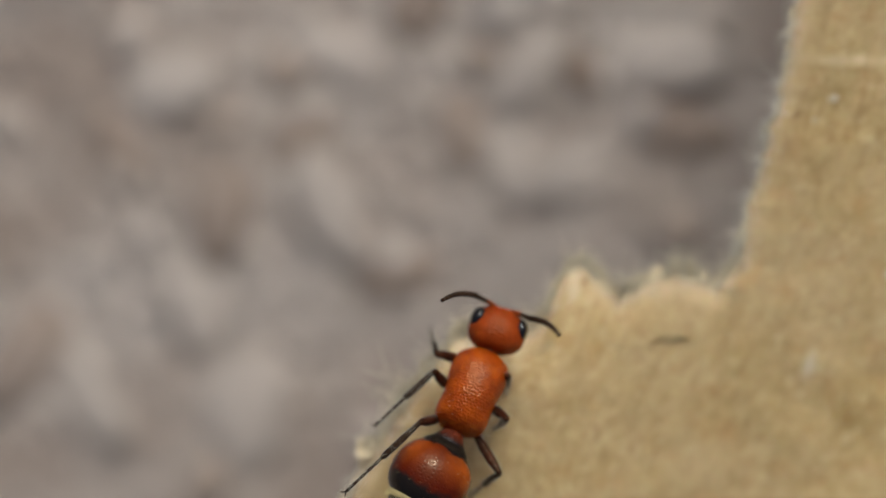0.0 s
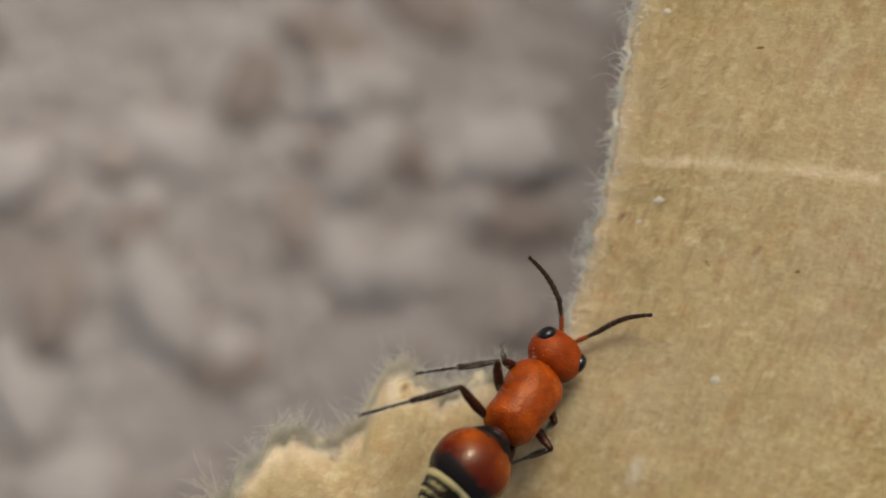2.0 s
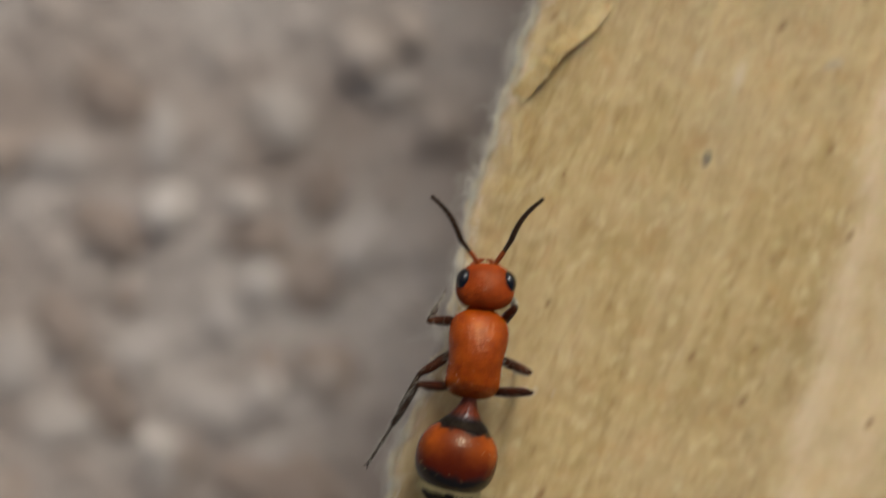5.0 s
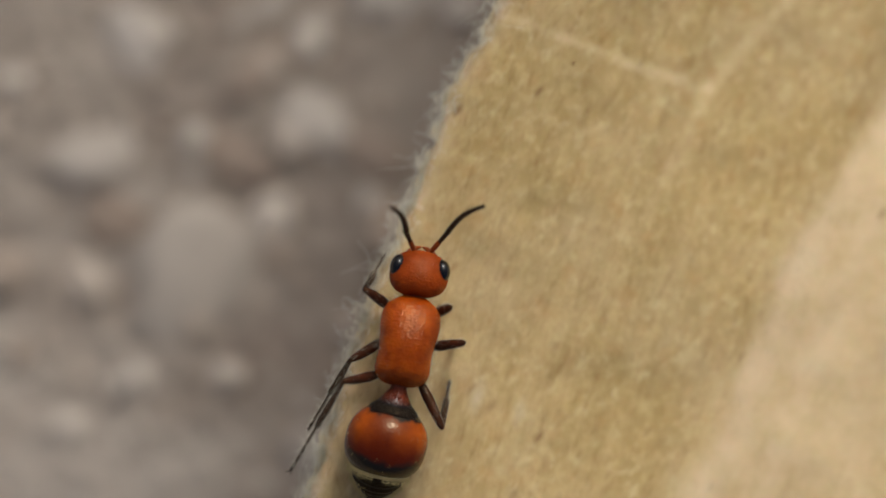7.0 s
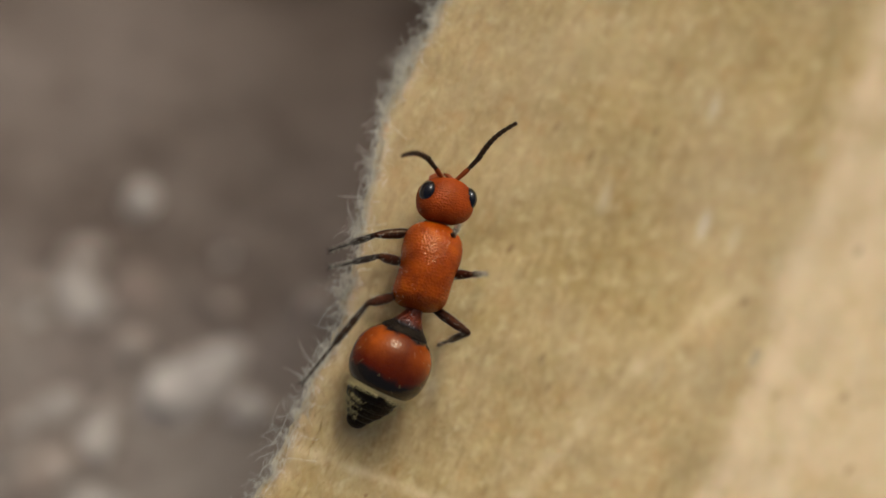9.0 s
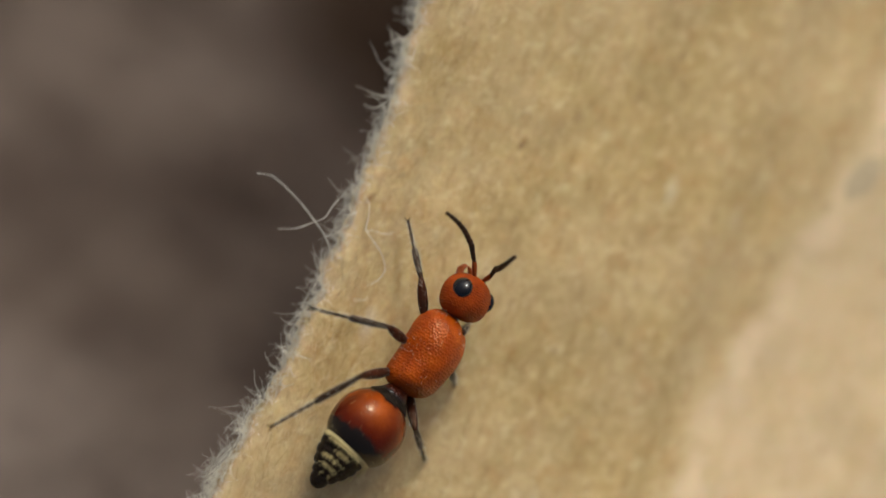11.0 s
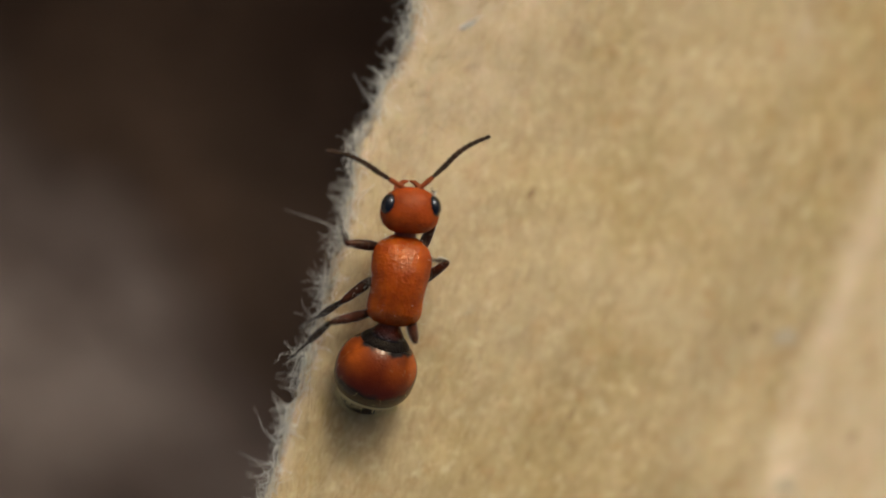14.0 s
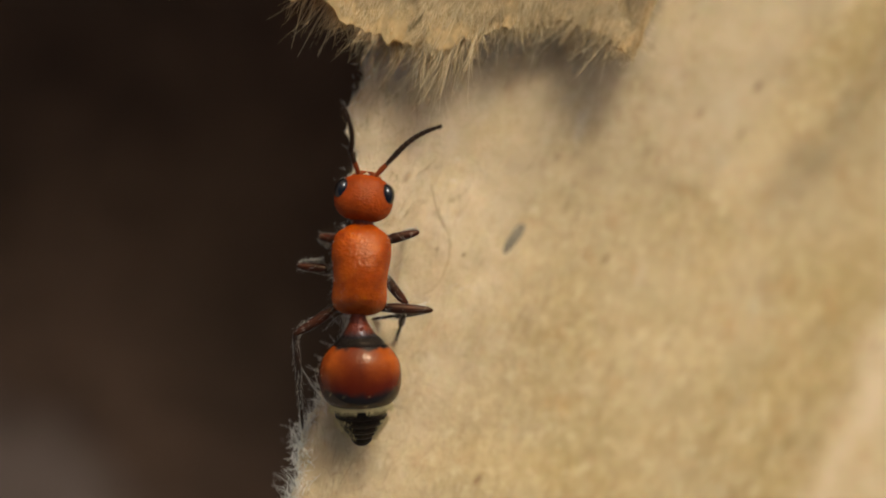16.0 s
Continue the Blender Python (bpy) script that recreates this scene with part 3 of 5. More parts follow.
def build_cardboard():
    card = tagged(new("cardboard_sheet"), "torn brown corrugated cardboard sheet leaning over the soil", "cardboard")
    us = np.concatenate([np.linspace(0, 1, 9), np.linspace(1.15, 8, 40), np.linspace(8.4, 30, 44), np.linspace(31.5, 62, 16), np.linspace(66, 130, 14)])
    vs = np.concatenate([np.linspace(-28, -8, 50), np.linspace(-7.8, -2.65, 90), np.linspace(-2.6, -1.55, 130), np.linspace(-1.5, 2, 50), np.linspace(2.2, 112, 480), np.linspace(112.5, 165, 70)])
    nu = len(us)
    verts, faces, wear_and_light = [], [], []
    for side in (0, 1):
        for y in vs:
            e = edge_x(y)
            for u in us:
                fade = math.exp(-(u / 0.5) ** 2)
                yy = y + fade * 0.25 * noise.noise(Vector((y * 2.3, 1, 3))) * smoothstep(-0.8, 0.5, y) + ledge_shift(e + u, y)
                z = card_height(e + u, y, u)
                if side:
                    z = z - 0.55 + 0.25 * fade
                    xx = e + u + fade * (0.12 + 0.2 * noise.noise(Vector((y * 4, 0, 9))))
                else:
                    xx = e + u
                verts.append((xx * MM, yy * MM, z * MM))
                wear_and_light.append(card_wear_and_light(e + u, y, u))
    n = len(us) * len(vs)
    for s in (0, 1):
        for j in range(len(vs) - 1):
            for i in range(nu - 1):
                a = s * n + j * nu + i
                q = (a, a + 1, a + nu + 1, a + nu)
                faces.append(q if s == 0 else q[::-1])
    rim = [j * nu for j in range(len(vs))]
    rim += [(len(vs) - 1) * nu + i for i in range(1, nu)]
    rim += [j * nu + nu - 1 for j in range(len(vs) - 2, -1, -1)]
    rim += list(range(nu - 2, 0, -1))
    for a, b in zip(rim, rim[1:] + rim[:1]):
        faces.append((a, b, b + n, a + n))
    sheet = mesh_object("liner", verts, faces, PAPER, card, "brown kraft paper face with a torn edge")
    sheet.data.attributes.new("wear_and_light", "FLOAT", "POINT").data.foreach_set("value", wear_and_light)

    # the paler inner ply, torn further out
    qs = np.linspace(-1, 1, 13)
    rows = np.concatenate([np.linspace(-26, -8, 60), np.linspace(-7.9, -2.65, 110), np.linspace(-2.6, -1.55, 150), np.linspace(-1.5, 1.5, 60), np.linspace(1.6, 114, 900)])
    verts, faces = [], []
    for side in (0, 1):
        for y in rows:
            e = edge_x(y)
            ledge = smoothstep(1.5, -1.5, y) * smoothstep(-14, -7, y)
            reach = 0.12 + 0.06 * smoothstep(2, 8, y) * smoothstep(62, 50, y) + 0.2 * ledge + (0.25 + 0.35 * ledge) * noise.noise(Vector((y * 1.6, 12, 0))) + 0.16 * noise.noise(Vector((y * 6, 3, 0)))
            reach = max(reach * (1 - 0.4 * smoothstep(30, 60, y)), 0.06)
            for q in qs:
                x = e - reach + (q + 1) * 0.5 * (reach + 1.2)
                puff = 0.07 * noise.noise(Vector((x * 1.2, y * 1.2, 6))) + 0.04 * noise.noise(Vector((x * 5, y * 5, 2)))
                top = card_height(e + max(x - e, 0), y, max(x - e, 0)) + 0.03 - 0.36 * smoothstep(-0.1, 0.3, x - e) + puff * (1 + ledge) * smoothstep(0.5, -0.1, x - e)
                verts.append((x * MM, (y + 0.2 * ledge * noise.noise(Vector((y * 3, x, 1))) + ledge_shift(max(x, e), y)) * MM, (top - side * (0.12 + 0.3 * (q + 1) * 0.5)) * MM))
    nq, n = len(qs), len(qs) * len(rows)
    for k in (0, 1):
        for j in range(len(rows) - 1):
            for i in range(nq - 1):
                a = k * n + j * nq + i
                f = (a, a + 1, a + nq + 1, a + nq)
                faces.append(f if k == 0 else f[::-1])
    for j in range(len(rows) - 1):
        a = j * nq
        faces.append((a + nq, a, a + n, a + nq + n))
    mesh_object("inner_ply", verts, faces, PULP, card, "pale pulpy inner ply showing along the tear")

    # fuzz along the tear
    rng = random.Random(11)
    roots = []

    def outward(y):
        slope = (edge_x(y + 0.4) - edge_x(y - 0.4)) / 0.8
        return Vector((-1, slope, 0)).normalized()

    def fuzz(y, u, d, length, radius, curl):
        e, uu = edge_x(y), max(u, 0)
        roots.append((Vector((e + u, y + ledge_shift(e + uu, y), card_height(e + uu, y, uu) + rng.uniform(-0.08, 0.3))) * MM, d, length * MM, radius * MM, curl))

    for i in range(3800):   # short fuzz
        y = rng.uniform(-12, 112)
        clump = noise.noise(Vector((y * 1.9, 30, 0))) + 0.6 * noise.noise(Vector((y * 6, 31, 0)))
        if rng.random() > 0.5 + 0.25 * smoothstep(60, 45, y) + 0.8 * clump:
            continue
        d = outward(y) + Vector((rng.gauss(0, 0.6), rng.gauss(0, 0.8), rng.gauss(0.2, 0.5)))
        fuzz(y, rng.gauss(0.0, 0.2), d, max(rng.uniform(0.1, 0.36) * (1 + 0.9 * clump), 0.08), rng.uniform(0.006, 0.012), 0.65)
    for i in range(600):   # wisps whose fibres start together
        y = rng.uniform(-12, 112)
        if noise.noise(Vector((y * 0.8, 33, 0))) < rng.uniform(-0.5, 0.35) - 0.4 * smoothstep(60, 45, y) + 0.9 * smoothstep(99, 103, y):
            continue
        lean = Vector((rng.gauss(0, 0.35), rng.gauss(0.25, 0.6), rng.gauss(0.25, 0.3)))
        size = min(rng.lognormvariate(-0.45, 0.42), 1.5)
        for k in range(rng.randrange(4, 15)):
            d = outward(y) + lean + Vector((rng.gauss(0, 0.3), rng.gauss(0, 0.35), rng.gauss(0, 0.3)))
            fuzz(y + rng.gauss(0, 0.14), rng.gauss(-0.02, 0.1), d, size * rng.uniform(0.4, 1.2), rng.uniform(0.008, 0.015), 0.9)
    curls = []
    for i in range(4600):   # a dense felt of curly hairs
        y = rng.uniform(12, 102)
        late = smoothstep(58, 72, y)
        clump = noise.noise(Vector((y * 1.1, 61, 0))) + 0.5 * noise.noise(Vector((y * 3.3, 62, 0)))
        if rng.random() > 0.20 + 0.35 * smoothstep(24, 34, y) + 0.25 * late + 0.7 * clump:
            continue
        e, u = edge_x(y), rng.gauss(0.02, 0.14)
        d = outward(y) + Vector((rng.gauss(0, 0.5), rng.gauss(0.2, 0.7), rng.gauss(0.25, 0.5)))
        long = min(rng.lognormvariate(-0.65 + 0.05 * late + 0.3 * clump, 0.45), 1.7)
        curls.append((Vector((e + u, y, card_height(e + max(u, 0), y, max(u, 0)) + rng.uniform(0.0, 0.4))) * MM, d, long * MM, rng.uniform(0.011, 0.021) * MM, 1.2))
    mesh_object("felt", *strands(curls, rng, 11), FIBRE, card, "bright felt of curly paper hairs along the tear", "stuff")
    # tall clumps of fluff on the first ledge
    roots_ledge = []
    def ledge_top(x):
        return ledge_line(x) + ledge_shift(x, ledge_line(x))

    def ledge_reach(x):
        return max(0.36 + 0.38 * noise.noise(Vector((x * 1.3, 22, 0))) + 0.2 * noise.noise(Vector((x * 4, 23, 0))), 0.1)

    def ledge_z(x):
        return card_height(x, ledge_line(x) - 0.3, 0.6) - 0.02

    verts, faces = [], []
    qs, lx = np.linspace(0, 1, 19), np.linspace(-3.6, 10.75, 520)
    for side in (0, 1):
        for x in lx:
            for q in qs:
                inner = 0.3 + 0.25 * noise.noise(Vector((x * 2.6, 40, 0))) + 0.12 * noise.noise(Vector((x * 9, 41, 0)))
                d = inner - q * (inner + ledge_reach(x))
                y = ledge_top(x) - d
                puff = 0.15 * noise.noise(Vector((x * 2.0, y * 2.0, 6))) + 0.05 * noise.noise(Vector((x * 7, y * 7, 2)))
                top = card_height(x, ledge_line(x) - max(d, 0), 5.0) - 0.02 + (0.07 + puff) * smoothstep(0.0, 0.35, q) - 0.12 * q ** 4
                verts.append((x * MM, y * MM, (top - side * 0.25 * (1 - 0.8 * q ** 3)) * MM))
    nq, n = len(qs), len(qs) * len(lx)
    for k in (0, 1):
        for j in range(len(lx) - 1):
            for i in range(nq - 1):
                a = k * n + j * nq + i
                f = (a, a + nq, a + nq + 1, a + 1)
                faces.append(f if k == 0 else f[::-1])
    for j in range(len(lx) - 1):
        a = j * nq + nq - 1
        faces.append((a, a + nq, a + nq + n, a + n))
    mesh_object("ledge_pulp", verts, faces, LEDGE, card, "cream pulp bared along the torn ledge")
    for i in range(950):
        x0 = rng.uniform(-3.4, 10.6)
        if noise.noise(Vector((x0 * 1.4, 50, 0))) < rng.uniform(-0.5, 0.3):
            continue
        lean = Vector((rng.gauss(-0.1, 0.3), 1, rng.gauss(0.4, 0.4)))
        for k in range(rng.randrange(2, 7)):
            x, q = x0 + rng.gauss(0, 0.12), rng.uniform(0.5, 1.0)
            d = lean + Vector((rng.gauss(0, 0.3), rng.gauss(0, 0.3), rng.gauss(0, 0.3)))
            y = ledge_top(x) - 0.45 + q * (0.45 + ledge_reach(x))
            roots_ledge.append((Vector((x, y, ledge_z(x) - 0.25 * q ** 4)) * MM, d, min(rng.lognormvariate(-0.68, 0.55), 1.6) * MM, rng.uniform(0.008, 0.016) * MM, 0.6))
    for i in range(70):   # a stiff white tuft at the near corner
        x, y = -1.9 + rng.gauss(0, 0.3), -6.1 + rng.gauss(0, 0.5)
        roots_ledge.append((Vector((x, y, card_height(x, y, 0.3) + 0.1)) * MM, (-0.55 + rng.gauss(0, 0.25), 0.75 + rng.gauss(0, 0.3), 0.5), rng.uniform(0.5, 1.5) * MM, rng.uniform(0.011, 0.018) * MM, 0.18))
    mesh_object("torn_fuzz", *strands(roots, rng), FIBRE, card, "pale fuzzy paper fibres along the tear", "stuff")

    mesh_object("ledge_fluff", *strands(roots_ledge, rng), FLUFF, card, "cream fluff of torn paper pulp", "stuff")

    # nap of short fibres on the face, thickest beside the tear
    roots = []
    dark_roots = []
    for i in range(15000):
        y = rng.uniform(-12, 110)
        u = rng.expovariate(1 / 1.9)
        if u > 12:
            continue
        x = edge_x(y) + u
        ang = rng.gauss(1.2, 0.6)
        (dark_roots if rng.random() < 0.3 else roots).append((Vector((x, y, card_height(x, y, u) + 0.0)) * MM, (math.cos(ang), math.sin(ang), rng.uniform(-0.02, 0.1)), rng.uniform(0.2, 0.7) * MM, rng.uniform(0.006, 0.011) * MM, 0.2))
    mesh_object("nap", *strands(roots, rng), NAP, card, "short brown paper fibres standing from the face", "stuff")
    mesh_object("dark_nap", *strands(dark_roots, rng), BARK, card, "dark brown fibres among the paper nap", "stuff")

    roots = []
    for i in range(6000):
        y = rng.uniform(70, 110) if i % 2 else rng.uniform(96, 110)
        u = rng.uniform(0.1, 8.5) if y > 96 else rng.expovariate(1 / 3.0)
        x = edge_x(y) + u
        if noise.noise(Vector((x * 0.7, y * 0.7, 20))) + 0.5 * noise.noise(Vector((x * 2, y * 2, 21))) < rng.uniform(-0.3, 0.5):
            continue
        ang = rng.gauss(0.9, 0.9)
        roots.append((Vector((x, y, card_height(x, y, u) + 0.01)) * MM, (math.cos(ang), math.sin(ang), rng.uniform(-0.02, 0.1)), rng.uniform(0.25, 0.9) * MM, rng.uniform(0.005, 0.009) * MM, 0.12))
    mesh_object("bleached_nap", *strands(roots, rng), BLEACH, card, "bleached paper fibres rubbed up from the face", "stuff")

    # a few long loose fibres that stand off the edge
    rng = random.Random(3)
    for y, u, length, lean, curl in ((83.0, 0.1, 1.6, 0.2, 0.1), (91.5, 0.2, 2.6, 0.5, 0.2), (100.5, 0.1, 2.2, 0.25, 0.03), (100.9, 0.1, 1.5, 0.3, 0.03),
                                     (23.6, 0.2, 1.9, 0.3, 0.2), (70.8, 0.3, 2.0, 1.2, 0.3), (79.0, 0.1, 1.5, 1.0, 0.2), (96.0, 0.1, 1.8, 1.2, 0.2), (34.2, 0.1, 1.2, 0.1, 0.1)):
        e = edge_x(y)
        fib = strands([(Vector((e + u, y, card_height(e + u, y, u) + 0.05)) * MM, (-1, lean, 0.12), length * MM, 0.016 * MM, curl)], rng)
        mesh_object("loose_fibre", *fib, FIBRE, card, "single pale paper fibre")

    def curved_fibre(path, lift, label, radius=0.015):
        m = 5 * len(path)
        way = np.linspace(0, 1, len(path))
        knots = [np.interp(np.linspace(0, 1, m), way, [q[k] for q in path]) for k in (0, 1)]
        for _ in range(3):   # round the bends
            knots = [np.concatenate((v[:1], 0.25 * v[:-2] + 0.5 * v[1:-1] + 0.25 * v[2:], v[-1:])) for v in knots]
        points = []
        for i, (x, y) in enumerate(zip(*knots)):
            u = max(x - edge_x(y), 0)
            points.append((x, y, card_height(edge_x(y) + u, y, u) + lift * (0.3 + 0.7 * math.sin(math.pi * i / (m - 1)))))
        mesh_object("loose_fibre", *tube(points, [radius * (1 - 0.45 * abs(2 * i / (m - 1) - 1) ** 3) for i in range(m)], 6), FIBRE, card, label)

    curved_fibre(((36.75, 77.1), (36.3, 77.53), (36.15, 77.93), (35.67, 78.57), (35.3, 79.04), (34.85, 79.56), (34.18, 80.19), (33.66, 80.25)), 0.5, "long pale paper fibre standing off the tear", 0.019)
    curved_fibre(((36.95, 79.5), (36.72, 79.42), (36.34, 78.97), (36.12, 78.6), (35.67, 78.45), (35.08, 78.21), (34.41, 78.22)), 0.45, "long pale paper fibre standing off the tear", 0.016)
    curved_fibre(((37.57, 79.43), (37.77, 79.14), (37.72, 78.61), (37.57, 78.2), (37.87, 77.8), (38.25, 77.28), (38.4, 76.76), (38.17, 76.38), (37.73, 76.16)), 0.25, "curled pale paper fibre lying on the face")
    curved_fibre(((37.57, 78.17), (37.95, 78.14), (38.32, 78.02), (38.7, 78.1)), 0.2, "curled pale paper fibre lying on the face", 0.012)
    curved_fibre(((37.13, 75.64), (37.5, 75.61), (37.76, 75.71)), 0.15, "curled pale paper fibre lying on the face", 0.012)

    # a pale bundle and one dark curved fibre lying on the felted upper end
    lying = []
    for k in range(9):
        x, y = 45.5 + rng.gauss(0, 0.05), 99.15 + rng.gauss(0, 0.06)
        lying.append((Vector((x, y, card_height(x, y) + 0.06)) * MM, (0.86, 0.5 + rng.gauss(0, 0.05), -0.06), rng.uniform(1.5, 2.9) * MM, 0.016 * MM, 0.05))
    mesh_object("loose_fibre", *strands(lying, rng), FIBRE, card, "pale bundle of paper fibres lying on the face")
    path = [(46.05, 99.9), (46.45, 100.15), (46.75, 100.5), (47.0, 101.1), (47.1, 101.8), (47.0, 102.2), (46.75, 102.6), (46.5, 103.3), (46.35, 104.0)]
    mesh_object("loose_fibre", *tube([(x, y, card_height(x, y) + 0.03) for x, y in path], [0.012] * len(path), 6), BARK, card, "single dark curved fibre lying on the face")

    # a fine split that runs in from the edge
    def lip(points, wide, lift):
        verts, faces = [], []
        m = 60
        xs = np.interp(np.linspace(0, 1, m), np.linspace(0, 1, len(points)), [q[0] for q in points])
        ys = np.interp(np.linspace(0, 1, m), np.linspace(0, 1, len(points)), [q[1] for q in points])
        for side in (0, 1):
            for i in range(m):
                a, b = max(i - 1, 0), min(i + 1, m - 1)
                dx, dy = xs[b] - xs[a], ys[b] - ys[a]
                l = math.hypot(dx, dy)
                fade = math.sin(math.pi * (0.12 + 0.88 * i / (m - 1)))
                for k in range(6):
                    w = wide * k / 5 * (0.8 + 0.5 * noise.noise(Vector((i * 0.3, 2, 2))))
                    px, py = xs[i] - dy / l * w, ys[i] + dx / l * w
                    px += 0.10 * noise.noise(Vector((i * 0.35, 5, 1))) * (1 - k / 5)
                    rise = lift * fade * (1 - k / 5) ** 1.5 + 0.02 - 0.05 * (k == 5)
                    verts.append((px * MM, py * MM, (card_height(px, py) + rise - side * 0.10) * MM))
        n = m * 6
        for side in (0, 1):
            for i in range(m - 1):
                for k in range(5):
                    a = side * n + i * 6 + k
                    f = (a, a + 6, a + 7, a + 1)
                    faces.append(f if side else f[::-1])
        for i in range(m - 1):
            a = i * 6
            faces.append((a, a + n, a + 6 + n, a + 6))
        mesh_object("split", verts, faces, PAPER, card, "lifted lip of a split in the paper")

    lip(((19.6, 31.0), (20.4, 31.9), (21.1, 32.8), (21.8, 33.3), (22.4, 33.8), (23.0, 34.6)), 0.8, 0.5)

    # dark specks and grey smudges on the face
    def speck(x, y, long, wide, turn, material, label):
        verts, faces = [], []
        n = 14
        c, s_ = math.cos(turn), math.sin(turn)
        for ring in (0.0, 0.7, 1.0):
            for k in range(n):
                a = 2 * math.pi * k / n
                r = ring * (1 + 0.4 * noise.noise(Vector((math.cos(a) * 1.5 + x, math.sin(a) * 1.5 + y, 4))))
                px, py = long * r * math.cos(a), wide * r * math.sin(a)
                px, py = x + px * c - py * s_, y + px * s_ + py * c
                verts.append((px * MM, py * MM, (card_height(px, py) + (0.03 if ring < 1 else -0.01)) * MM))
        for j in range(2):
            for k in range(n):
                a, b = j * n + k, j * n + (k + 1) % n
                faces.append((a, b, b + n, a + n))
        mesh_object("speck", verts, faces, material, card, label)

    for x, y, long, wide, turn in ((17.2, 13.2, 0.25, 0.07, 0.2), (17.8, 10.9, 0.22, 0.06, 0.1), (15.9, 3.0, 0.2, 0.05, 2.0), (19.2, 2.7, 0.12, 0.1, 0), (21.1, 28.4, 0.14, 0.06, 0.8),
                                   (20.5, 23.6, 0.16, 0.1, 0.4), (41.8, 87.6, 0.12, 0.1, 0), (17.4, 17.5, 0.2, 0.1, 0.5), (30.7, 53.4, 0.1, 0.07, 0.3), (32.0, 61.6, 0.12, 0.1, 0), (47.6, 101.4, 0.09, 0.06, 0), (46.6, 101.6, 0.12, 0.05, 0.6)):
        speck(x, y, 0.85 * long, 0.85 * wide, turn, SPECK, "dark brown bark speck")
    for x, y, long, wide, turn in ((49.6, 102.1, 0.75, 0.22, 0.95), (26.4, 28.9, 0.28, 0.18, 1.3)):
        speck(x, y, long, wide, turn, SMUDGE, "grey smudge")
    for x, y, long, wide, turn in ((57.4, 80.6, 1.1, 0.6, 0.9), (58.6, 82.4, 0.5, 0.3, 0.2), (58.6, 88.0, 0.5, 0.35, 0.4), (45.9, 58.6, 0.5, 0.25, 0.9), (31.2, 32.4, 0.5, 0.18, 0.3)):
        speck(x, y, long, wide, turn, FAINT, "faint grey smudge")
    for x, y, r in ((20.0, 20.4, 0.11), (19.3, 20.3, 0.07), (20.7, 20.3, 0.07), (14.1, 5.3, 0.2), (14.4, 12.2, 0.15), (16.2, -1.3, 0.2), (13.4, 4.5, 0.12)):
        speck(x, y, r, r * 0.8, 0.4, FLECK, "white fleck")


